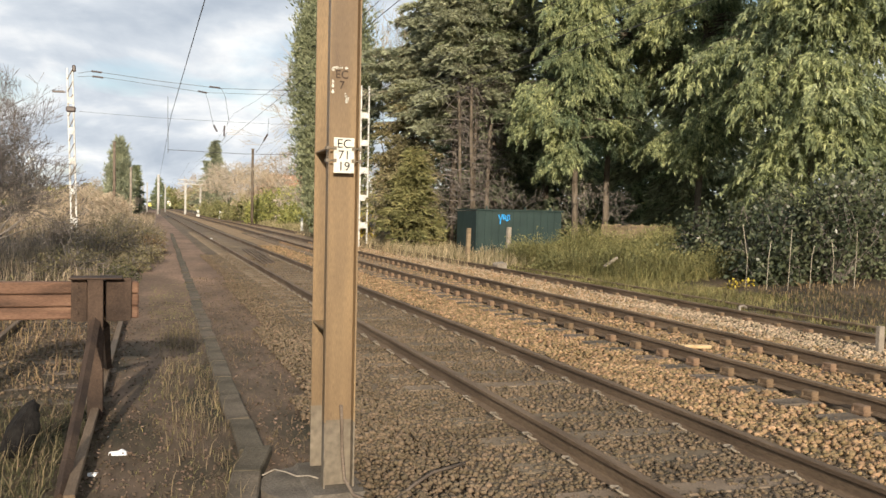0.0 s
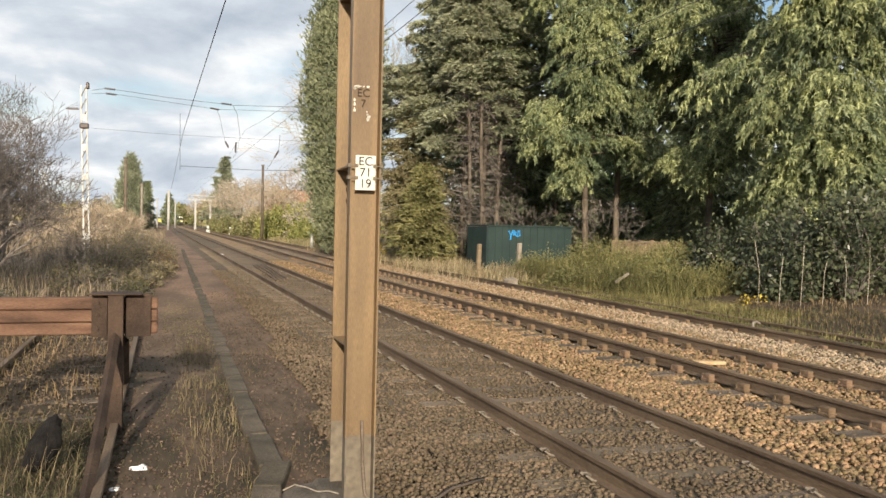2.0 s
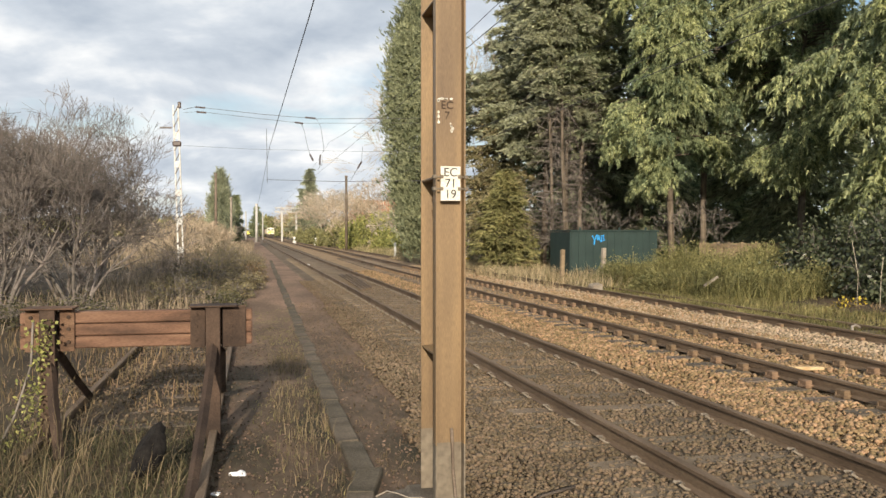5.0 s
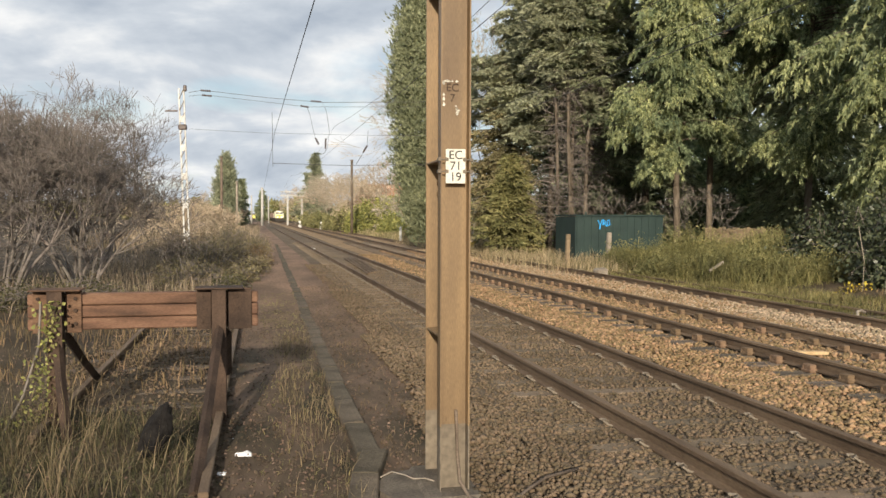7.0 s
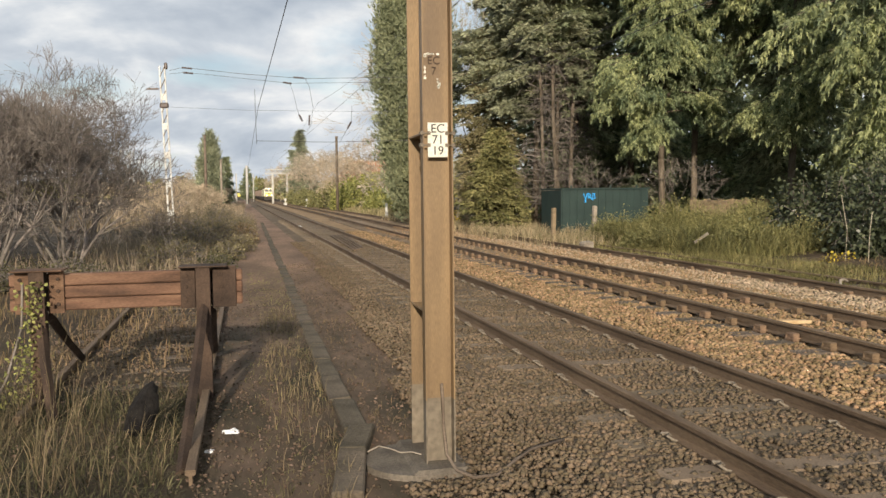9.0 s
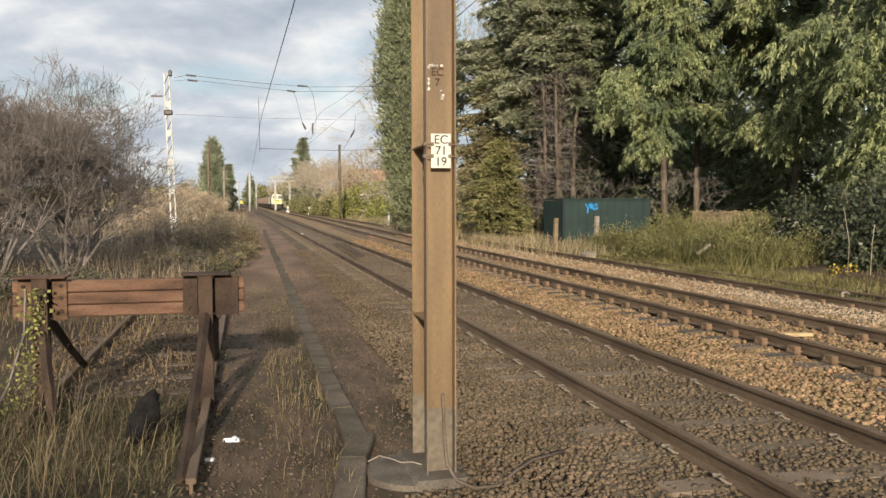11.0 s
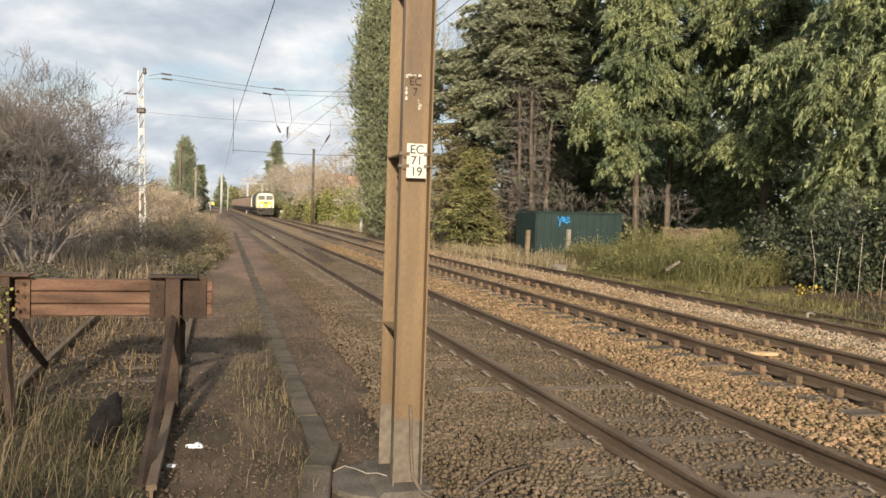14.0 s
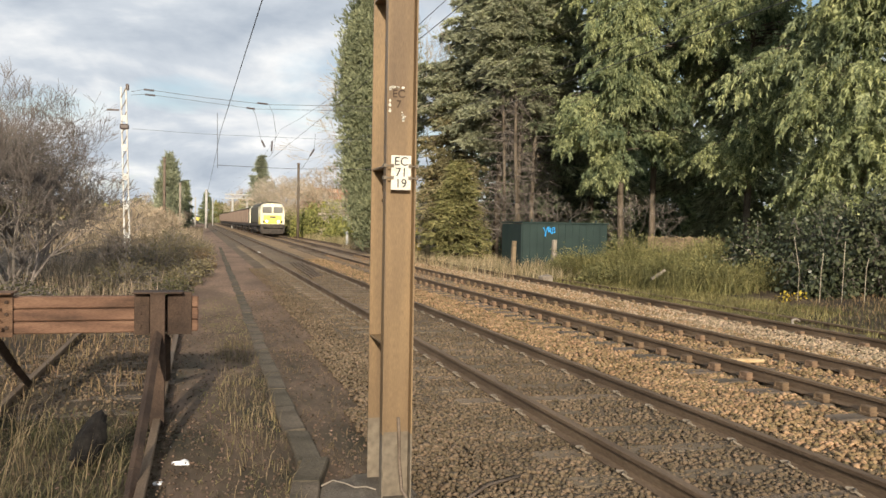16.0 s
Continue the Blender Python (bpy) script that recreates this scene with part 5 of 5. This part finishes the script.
# ---- undergrowth, left ----
for x, y, h, s in ((-5.0, 28.5, 4.4, 43), (-9.4, 24.5, 5.5, 44), (-9.5, 30.0, 6.0, 46)):
    bare_tree("hawthorn_bush", x, y, h, 1.0, M_TWIG, HAW, s, 6, 5, 0.007, 0.06, "bush")
for x, y, sz, s, m in ((-4.0, 18.6, (1.6, 1.2, 0.7), 61, M_LOWGREEN), (-6.0, 18.4, (1.8, 1.3, 0.8), 62, M_LOWGREEN), (-2.1, 24.5, (1.3, 2.0, 0.85), 63, M_BRAMBLE_STEM), (-7.8, 19.5, (2.0, 1.6, 1.0), 64, M_BROWNGRASS),
                       (-1.75, 29.5, (1.4, 2.4, 1.2), 65, M_BRAMBLE_STEM), (-1.5, 36.0, (1.5, 3.0, 1.5), 66, M_BRAMBLE_STEM), (-3.6, 36, (1.8, 2.5, 1.5), 67, M_SCRUB), (-1.6, 43, (1.5, 3.2, 1.6), 68, M_BRAMBLE_STEM)):
    bush("bramble_thicket", x, y, sz, m, "tangled brown bramble thicket with dead stems", s, 5200, 0.055, 340, 0.2)
for i, (x, y, h) in enumerate(((-4.6, 48, 3.2), (-3.4, 58, 3.0), (-5.8, 66, 3.6), (-3.8, 76, 3.4), (-6.5, 88, 4.2), (-5.0, 102, 4.0), (-4.2, 125, 4.0), (-7.5, 56, 3.6))):
    bare_tree("bare_shrub", x, y, h, 1.2, M_TWIG_WARM, "leafless orange-brown shrub in the scrub", 70 + i, 4, 5, 0.012, 0.05, "shrub")
column_cypress("cypress_tree", -4.4, 112, 9.3, 1.55, M_LEAF_BLUE, "lone rounded dark cypress beside the line", 81, 0.0, 0.35, 6000, 0.5)
conifer("cypress_tree", -2.9, 128, 7.5, 1.2, M_LEAF_DARK, "small dark cypress beside the line", 82, 0.3, 90, 0.6, 1.5, 0.1, 0.2, 0.5)
for i, (x, y, h) in enumerate(((-12, 60, 6.5), (-14, 85, 8), (-9, 150, 7))):
    bare_tree("bare_tree", x, y, h, 0.9, M_TWIG_PALE, "leafless grey-brown tree behind the scrub", 85 + i, 4, 5, 0.015, 0.1)

# ---- right-hand distance ----
for i, (x, y, h, m) in enumerate(((12.5, 106, 8.5, M_TWIG_WARM), (15.5, 112, 10.0, M_TWIG_WARM), (13.0, 124, 9.0, M_TWIG_PALE), (15.0, 84, 7.5, M_TWIG_PALE), (14.4, 142, 11.0, M_TWIG_WARM), (13.4, 158, 11.0, M_TWIG_PALE), (19.5, 112, 11.5, M_TWIG_PALE),
                                  (11.5, 195, 12.0, M_TWIG_WARM), (14.0, 176, 12.0, M_TWIG_WARM), (10.5, 235, 12, M_TWIG_PALE), (14.6, 70, 6.0, M_TWIG_PALE), (18.5, 92, 9.0, M_TWIG_PALE))):
    bare_tree("bare_tree", x, y, h, 1.0, m, "leafless pale brown tree behind the hedge", 100 + i, 3, 5, 0.02, 0.1)
conifer("spruce_tree", 12.4, 200, 17.2, 5.5, M_LEAF_BLUE, "pointed dark spruce in the distance", 120, 0.5, 220, 0.9, 1.2, 0.2, 0.2, 0.9)
conifer("spruce_tree", 0.6, 360, 13.0, 4.0, M_LEAF_DARK, "pointed dark spruce in the distance", 121, 0.5, 120, 1.2, 1.0, 0.2, 0.2, 0.9)
for i, (x, y, sz) in enumerate(((10.9, 96, (1.7, 2.5, 3.6)), (12.6, 99, (1.8, 2.2, 4.0)), (13.2, 70, (1.3, 2.0, 2.9)), (12.4, 82, (1.2, 2.4, 2.2)), (14.4, 90, (1.5, 2.0, 2.8)), (10.2, 108, (1.6, 4, 2.8)), (9.8, 122, (1.6, 6, 2.8)), (9.6, 145, (1.8, 9, 3.2)), (9.5, 175, (2.0, 12, 3.5)))):
    bush("hedge_bush", x, y, sz, M_LEAF_HEDGE if i < 5 else M_LEAF_BRAMBLE, "yellow-green evergreen bush beside the line", 130 + i, 4200, 0.26, 160, 0.3)
rngH = np.random.default_rng(140)
n = 11000
P = rngH.uniform((13.6, 99.5, 0.2), (19.0, 101.5, 4.35), (n, 3))
hv, hf = kites(P, rngH.normal(size=(n, 3)), rngH.uniform(0.2, 0.4, n), rngH.uniform(0.07, 0.14, n), rngH)
hedge = empty("clipped_hedge", label="clipped golden-green garden hedge", category="hedge")
tagged(link_mesh("foliage", np_mesh("foliage", hv, hf), M_LEAF_HEDGE, hedge), kind="stuff")
link_mesh("core", shared("core", boxes(((13.9, 99.8, 0), (18.7, 101.2, 4.1)), bevel=0.2)), M_LEAF_DARK, hedge)
bush("forsythia_bush", 11.0, 46.5, (0.9, 0.8, 1.9), M_FLOWER, "forsythia bush in yellow flower", 141, 1500, 0.09, 90, 0.0)
conifer("young_conifer", 11.6, 38.8, 5.0, 1.7, M_LEAF_BRAMBLE, "olive-brown young conifer beside the shed", 142, 0.3, 130, 0.32, 1.7, 0.2, 0.08, 0.6)
for i, (x, y, h) in enumerate(((15.0, 37.2, 4.6), (19.0, 33.8, 4.0))):
    bare_tree("dead_sapling", x, y, h, 1.3, M_TWIG, "dead leafless sapling among the conifer trunks", 145 + i, 3, 4, 0.008, 0.04)
bare_tree("bare_tree", 11.4, 46.5, 13.5, 0.6, M_TWIG_PALE, "tall leafless birch among the conifers", 143, 3, 6, 0.008, 0.1)

# ---- right-hand verge ----
rngB = np.random.default_rng(150)
for i, (x, y, sx, sz) in enumerate(((13.3, 28.6, 1.3, 1.1), (14.9, 27.8, 1.5, 1.5), (16.3, 28.4, 1.5, 1.6), (14.2, 24.6, 1.3, 0.9), (15.6, 24.4, 1.4, 1.3), (17.2, 26.2, 1.6, 1.6), (18.4, 27.6, 1.5, 1.5), (12.9, 25.6, 0.9, 0.6), (14.4, 22.0, 1.2, 0.8), (15.4, 21.2, 1.0, 0.8))):
    bush("bramble_bush", x, y, (sx * 1.1, 1.4, sz * (1.15 if x < 16 else 0.9)), M_LEAF_BRAMBLE, "olive-green arching bramble bush in the verge", 151 + i, 4200, 0.07, 420, 0.4, stem=M_CANE_GREEN)
for i, (x, y, sx, sz) in enumerate(((16.5, 22.5, 1.5, 2.4), (17.9, 21.6, 1.6, 2.9), (15.9, 19.6, 1.4, 2.3), (17.3, 18.6, 1.6, 2.8), (19.0, 19.4, 1.8, 3.2), (20.2, 23.5, 2.0, 3.0))):
    bush("laurel_bush", x, y, (sx, 1.5, sz), M_LEAF_IVY, "dark glossy evergreen laurel and ivy bush", 161 + i, 7000, 0.13, 200, 0.5)
bush("golden_weed", 14.3, 18.7, (0.7, 0.35, 0.4), M_FLOWER, "low golden yellow weeds at the verge", 171, 80, 0.1, 60, 0.0, stem=M_STRAW)
for i in range(6):
    x, y = 14.3 + i * 0.4, 18.3 - i * 0.3
    st = bmesh.new()
    tube(st, [(0, 0, 0), (0.03, 0, 0.8), (rngB.uniform(-0.15, 0.15), 0, rngB.uniform(1.0, 1.7))], 0.009, 4)
    tagged(part("dead_stalk", st, M_TWIG_PALE, at=pose(x, y, rise(x, y))), "pale dead upright weed stalk", "stalk", group="dead stalks")

blades("verge_grass", clumped(11000, 10.85, 14.8, 20.5, 34, 181, 90, 0.4), 0.26, 0.009, M_GRASS, "rough green and yellow verge grass", 181, 0.8)
blades("verge_grass", clumped(6500, 10.85, 13.6, 15.5, 21, 186, 60, 0.3), 0.22, 0.008, M_GRASS, "rough green and yellow verge grass", 186, 0.9)
blades("verge_grass", clumped(5000, 10.85, 15.5, 9, 17, 187, 60, 0.35), 0.15, 0.008, M_LOWGREEN, "low dark weeds along the disused siding", 187, 1.0)
blades("verge_straw", clumped(14000, 9.6, 14.5, 27, 62, 182, 160, 0.5), 0.7, 0.011, M_STRAW_PALE, "tall dry straw-coloured grass along the siding", 182, 0.8)
blades("verge_straw", clumped(14000, 10.35, 14.0, 58, 150, 183, 160, 1.0), 0.75, 0.025, M_VERGE_PALE, "tall dry straw-coloured grass along the line", 183, 0.6)
blades("siding_weeds", clumped(6000, 10.5, 12.4, 9, 26, 184, 70, 0.3), 0.16, 0.009, M_GRASS, "low green weeds between the disused rails", 184)
blades("verge_litter", clumped(5000, 12.0, 18.5, 8, 19, 185, 60, 0.5), 0.14, 0.012, M_BROWNGRASS, "flattened brown dead growth on the verge", 185)

# ---- left foreground growth ----
blades("tall_dry_grass", clumped(1150, -3.6, -1.15, 5.4, 8.9, 191, 34, 0.18), 0.7, 0.0036, M_STRAW, "tall dry golden grass round the buffer stop", 191, 0.8)
blades("tall_dry_grass", clumped(260, -1.3, -0.5, 6.4, 9.2, 189, 14, 0.1), 0.45, 0.0035, M_STRAW, "sparse dry golden grass round the stump", 189, 0.9)
blades("low_grass", clumped(16000, -3.6, -0.42, 4.6, 9.4, 192, 120, 0.3), 0.13, 0.0048, M_LOWGREEN, "low green and brown grass round the buffer stop", 192, 1.2)
blades("brown_weeds", clumped(2400, -4.5, -0.5, 10.5, 20, 193, 60, 0.4), 0.25, 0.007, M_BROWNGRASS, "dry brown weeds behind the buffer stop", 193, 0.5)
blades("path_grass", clumped(900, 0.2, 0.75, 5.2, 14, 194, 26, 0.1), 0.26, 0.004, M_STRAW, "thin dry grass tufts along the cable trough", 194, 0.5)
blades("path_grass", clumped(4200, 0.0, 0.8, 6.0, 22, 195, 44, 0.2), 0.1, 0.004, M_GRASS, "short green grass tufts along the cable trough", 195, 0.6)
blades("path_moss", clumped(9000, -0.3, 0.85, 4.8, 13, 199, 60, 0.22), 0.06, 0.005, M_LOWGREEN, "low dark moss and dead leaves on the path", 199, 1.2)
blades("dead_weeds", clumped(3200, 1.0, 2.5, 6.8, 24, 196, 70, 0.16), 0.13, 0.004, M_BROWNGRASS, "dead brown weeds beside the near track", 196, 0.7)
for i, (x, y, sx, sz, m) in enumerate(((-0.75, 23.0, 0.55, 0.45, M_LOWGREEN), (-0.55, 26.5, 0.6, 0.6, M_BRAMBLE_STEM), (-0.3, 30.5, 0.7, 0.7, M_BRAMBLE_STEM), (-0.1, 35.0, 0.8, 0.8, M_BROWNGRASS), (-0.15, 41.0, 0.9, 0.9, M_BRAMBLE_STEM), (-0.3, 48.0, 1.0, 1.0, M_SCRUB), (-0.6, 57.0, 1.2, 1.2, M_SCRUB))):
    bush("bramble_thicket", x, y, (sx, 1.9, sz), m, "low tangled bramble growing out over the path", 221 + i, 3200, 0.06, 260, 0.2)
blades("scrub_grass", clumped(4200, -5.5, -0.9, 17, 44, 197, 90, 0.5), 0.6, 0.009, M_SCRUB, "tall brown dead grass in the scrub", 197, 0.5)
blades("scrub_grass", clumped(9000, -9, -0.3, 42, 140, 198, 150, 1.2), 1.1, 0.03, M_SCRUB, "tall brown dead growth along the line", 198, 0.5)

def litter_leaves(spots, size, seed, label):
    """Dead leaves lying nearly flat on the ground."""
    rng = np.random.default_rng(seed)
    n = len(spots)
    P = np.array([(a, b, max(rise(a, b), -0.004) + 0.012) for a, b in spots])
    D = rng.normal(size=(n, 3)) * np.array([1, 1, 0.3])
    v, f = kites(P, D, size * rng.uniform(0.5, 1.4, n), size * 0.32 * rng.uniform(0.6, 1.3, n), rng)
    return tagged(link_mesh("dead_leaves", np_mesh("dead_leaves", v, f), M_LEAFLITTER), label, "leaves", kind="stuff")


litter_leaves(clumped(5200, -3.4, 0.8, 4.6, 15, 211, 120, 0.3), 0.03, 211, "curled brown dead leaves on the path and in the grass")
litter_leaves(clumped(3800, 0.9, 2.4, 5.0, 24, 212, 90, 0.3), 0.032, 212, "brown dead leaves and twigs beside the near track")
blades("bramble_canes", clumped(13000, 12.6, 18.5, 20.8, 29.6, 213, 80, 0.5), 1.1, 0.009, M_CANE_GREEN, "arching yellow-green bramble canes in the verge", 213, 1.5, "bramble")
tagged(part("rail_mark", boxes(((-0.06, -0.35, 0), (0.06, 0.35, 0.03)), bevel=0.008), M_WHITE, at=pose(3.25 + lean(46), 46, 0.2, 0, 0, turn_tr)), "small flat white bar on the near rail", "mark")

# ---- dark wood behind the conifers, far woods ----
def wood(name, x0, x1, y0, y1, h, n, leaf, material, label, seed):
    rng = np.random.default_rng(seed)
    c = rng.uniform((x0, y0, 0), (x1, y1, 1), (90, 3))
    k = rng.integers(0, 90, n)
    top = h * (0.55 + 0.45 * c[k, 2])
    P = np.stack([c[k, 0] + h * 0.16 * np.clip(rng.normal(size=n), -1.6, 1.6), c[k, 1] + h * 0.12 * np.clip(rng.normal(size=n), -1.6, 1.6), top * rng.uniform(0, 1, n) ** 0.8], 1)
    v, f = kites(P, rng.normal(size=(n, 3)), leaf * rng.uniform(0.6, 1.3, n), leaf * 0.3 * rng.uniform(0.7, 1.2, n), rng)
    return tagged(link_mesh(name, np_mesh(name, v, f), material), label, "woodland", kind="stuff")


wood("dark_wood", 23, 52, 48, 62, 21.0, 26000, 0.5, M_LEAF_DARK, "dense dark evergreen wood behind the conifers", 201)
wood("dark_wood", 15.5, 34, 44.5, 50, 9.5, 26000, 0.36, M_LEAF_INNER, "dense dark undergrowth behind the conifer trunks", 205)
wood("dark_wood", 30, 44, 14, 44, 13.0, 16000, 0.5, M_LEAF_DARK, "dense dark evergreen wood behind the conifers", 204)
wood("far_wood", -160, -10, 420, 600, 11.0, 16000, 3.0, M_LEAF_BRAMBLE, "hazy brown far woods on the horizon", 202)
wood("far_wood", 6, 240, 260, 600, 12.0, 20000, 3.0, M_LEAF_BRAMBLE, "hazy brown far woods on the horizon", 203)


# ---- trains ----
def wheelset(y, parent):
    bm = bmesh.new()
    for s in (-1, 1):
        rod(bm, (s * 0.68, y, 0.5), (s * 0.82, y, 0.5), 0.5, n=16)
    rod(bm, (-0.7, y, 0.5), (0.7, y, 0.5), 0.09, n=8)
    return part("wheelset", bm, M_UNDER, parent)


def build_loco():
    lo = empty("locomotive", label="dark diesel freight locomotive with a cream and yellow front", category="locomotive")
    part("underframe", boxes(((-1.3, 0.4, 0.95), (1.3, 21.0, 1.3)), bevel=0.05), M_UNDER, lo)
    part("engine_body", boxes(((-1.2, 2.6, 1.3), (1.2, 18.8, 3.3)), bevel=0.12), M_LOCO_GREEN, lo)
    part("roof", boxes(((-0.95, 2.4, 3.28), (0.95, 19.0, 3.6)), bevel=0.15), M_LOCO_GREEN, lo)
    front = [(-1.28, 1.1), (1.28, 1.1), (1.3, 2.55), (1.22, 3.05), (1.0, 3.4), (0.6, 3.6), (0.0, 3.68), (-0.6, 3.6), (-1.0, 3.4), (-1.22, 3.05), (-1.3, 2.55)]
    for y0, s in ((0.0, 1), (21.4, -1)):
        bm = bmesh.new()
        rings = []
        for d, k in ((0.0, 0.955), (0.07, 1.0), (2.6, 1.0)):
            rings.append([bm.verts.new((a * k, y0 + s * (d + (0.0 if d > 1 else max(0.0, b - 2.35) * 0.36)), 1.1 + (b - 1.1) * k)) for a, b in front])
        for r0, r1 in zip(rings, rings[1:]):
            for k in range(len(front)):
                bm.faces.new((r0[k], r0[(k + 1) % len(front)], r1[(k + 1) % len(front)], r1[k]))
        for r0 in (rings[0], rings[-1]):
            mid = bm.verts.new(sum((v.co for v in r0), Vector()) / len(r0))
            for k in range(len(front)):
                bm.faces.new((r0[k], r0[(k + 1) % len(front)], mid))
        bmesh.ops.recalc_face_normals(bm, faces=bm.faces)
        part("cab", bm, M_LOCO_CREAM, lo, "pale cream cab with an arched roof")
    part("cab_roof", sweep(bmesh.new(), [(-1.02, 3.41), (-0.6, 3.63), (0, 3.72), (0.6, 3.63), (1.02, 3.41), (0.6, 3.5), (-0.6, 3.5)], [0.42, 2.6], lambda y: 0.0), M_LOCO_GREEN, lo)
    part("nose_panel", boxes(((-0.95, -0.03, 1.3), (0.95, 0.02, 2.2)), bevel=0.02), M_LOCO_YELLOW, lo, "bright yellow warning panel")
    part("cab_pillar", boxes(((-1.345, 2.3, 1.3), (-1.3, 2.62, 3.1))), M_LOCO_CREAM, lo)
    part("side_stripe", boxes(((-1.34, 0.4, 1.2), (-1.3, 2.5, 2.0))), M_LOCO_YELLOW, lo)
    for s in (-1, 1):
        w = part("windscreen", boxes(((min(s * 0.1, s * 1.08), 0.03, 2.48), (max(s * 0.1, s * 1.08), 0.5, 3.12)), bevel=0.04), M_LOCO_GLASS, lo)
        part("tail_lamp", rod(bmesh.new(), (s * 0.95, -0.05, 1.5), (s * 0.95, 0.02, 1.5), 0.11, n=10), M_UNDER, lo)
        part("headlight", rod(bmesh.new(), (s * 0.62, -0.07, 1.55), (s * 0.62, 0.0, 1.55), 0.13, n=12), M_LAMP, lo, "lit headlight")
        part("buffer", rod(bmesh.new(), (s * 0.87, -0.55, 1.05), (s * 0.87, 0.4, 1.05), 0.22, n=12), M_UNDER, lo)
        part("step", boxes(((min(s * 0.9, s * 1.3), -0.1, 0.35), (max(s * 0.9, s * 1.3), 0.5, 0.95)), bevel=0.03), M_UNDER, lo)
    part("buffer_beam", boxes(((-1.3, -0.08, 0.8), (1.3, 0.4, 1.25)), bevel=0.04), M_UNDER, lo)
    part("plough", boxes(((-1.15, -0.15, 0.2), (1.15, 0.05, 0.75)), bevel=0.04), M_UNDER, lo)
    part("marker_light", rod(bmesh.new(), (0, 0.28, 3.28), (0, 0.42, 3.28), 0.1, n=10), M_LAMP, lo)
    part("badge", boxes(((-0.3, -0.045, 1.9), (0.3, -0.03, 2.1))), M_LOCO_GREEN, lo)
    part("fuel_tank", boxes(((-1.2, 8.2, 0.35), (1.2, 13.0, 0.95)), bevel=0.1), M_UNDER, lo)
    for y0 in (2.2, 15.0):
        part("bogie_frame", boxes(((-1.1, y0 - 0.4, 0.45), (1.1, y0 + 4.5, 0.9)), bevel=0.06), M_UNDER, lo)
        for k in range(3):
            wheelset(y0 + 2.05 * k, lo)
    return lo


def build_wagon():
    wg = empty("hopper_wagon", label="brown bogie hopper wagon of a freight train", category="wagon", group="freight wagons")
    bm = box(bmesh.new(), (-1.32, 0.5, 1.1), (1.32, 13.0, 3.15), 0.03)
    for vv in bm.verts:
        if vv.co.z < 1.5:
            vv.co.x *= 0.8
    part("hopper", bm, M_WAGON, wg)
    part("top_rim", boxes(((-1.4, 0.4, 3.1), (1.4, 13.1, 3.25)), bevel=0.03), M_UNDER, wg)
    for k in range(11):
        y = 0.9 + k * 1.16
        for s in (-1, 1):
            part("rib", boxes(((min(s * 1.3, s * 1.4), y, 1.3), (max(s * 1.3, s * 1.4), y + 0.16, 3.1)), bevel=0.02), M_WAGON, wg)
    part("underframe", boxes(((-1.2, 0.2, 0.85), (1.2, 13.3, 1.1)), bevel=0.03), M_UNDER, wg)
    for y0 in (1.4, 10.2):
        part("bogie_frame", boxes(((-1.1, y0 - 0.4, 0.4), (1.1, y0 + 2.2, 0.85)), bevel=0.05), M_UNDER, wg)
        for k in range(2):
            wheelset(y0 + 1.8 * k, wg)
    return wg


loco = build_loco()
train = [(loco, 0.0)]
first = build_wagon()
for k in range(11):
    train.append((first if k == 0 else copy_thing(first, pose(0, 0, 0)), 22.2 + 13.9 * k))

unit_ = empty("parked_rail_unit", pose(-3.4, 452, 0.2, 0, 0, turn_tr), label="yellow-fronted rail vehicle parked far down the line", category="rail vehicle")
part("body", boxes(((-1.35, 0.3, 1.0), (1.35, 18, 3.5)), bevel=0.2), M_LOCO_GREEN, unit_)
part("front", boxes(((-1.3, 0.0, 0.9), (1.3, 0.35, 2.6)), bevel=0.08), M_LOCO_YELLOW, unit_)
part("windscreen", boxes(((-1.1, 0.1, 2.62), (1.1, 0.32, 3.3)), bevel=0.05), M_LOCO_GLASS, unit_)
part("underframe", boxes(((-1.2, 0.4, 0.2), (1.2, 17.5, 1.0)), bevel=0.05), M_UNDER, unit_)

TRAIN_Y, TRAIN_SPEED = 93.0, 19.6     # front of the locomotive at the end, metres per second towards the viewer


def motions():
    for thing, behind in train:
        rows = []
        for i in range(65):
            t = i * 0.25
            y = TRAIN_Y + TRAIN_SPEED * (16.0 - t) + behind
            rows.append((t, pose(7.41 + far_line(y), y, 0.245, 0, 0, turn_tr)))
        walk(thing, rows)


motions()
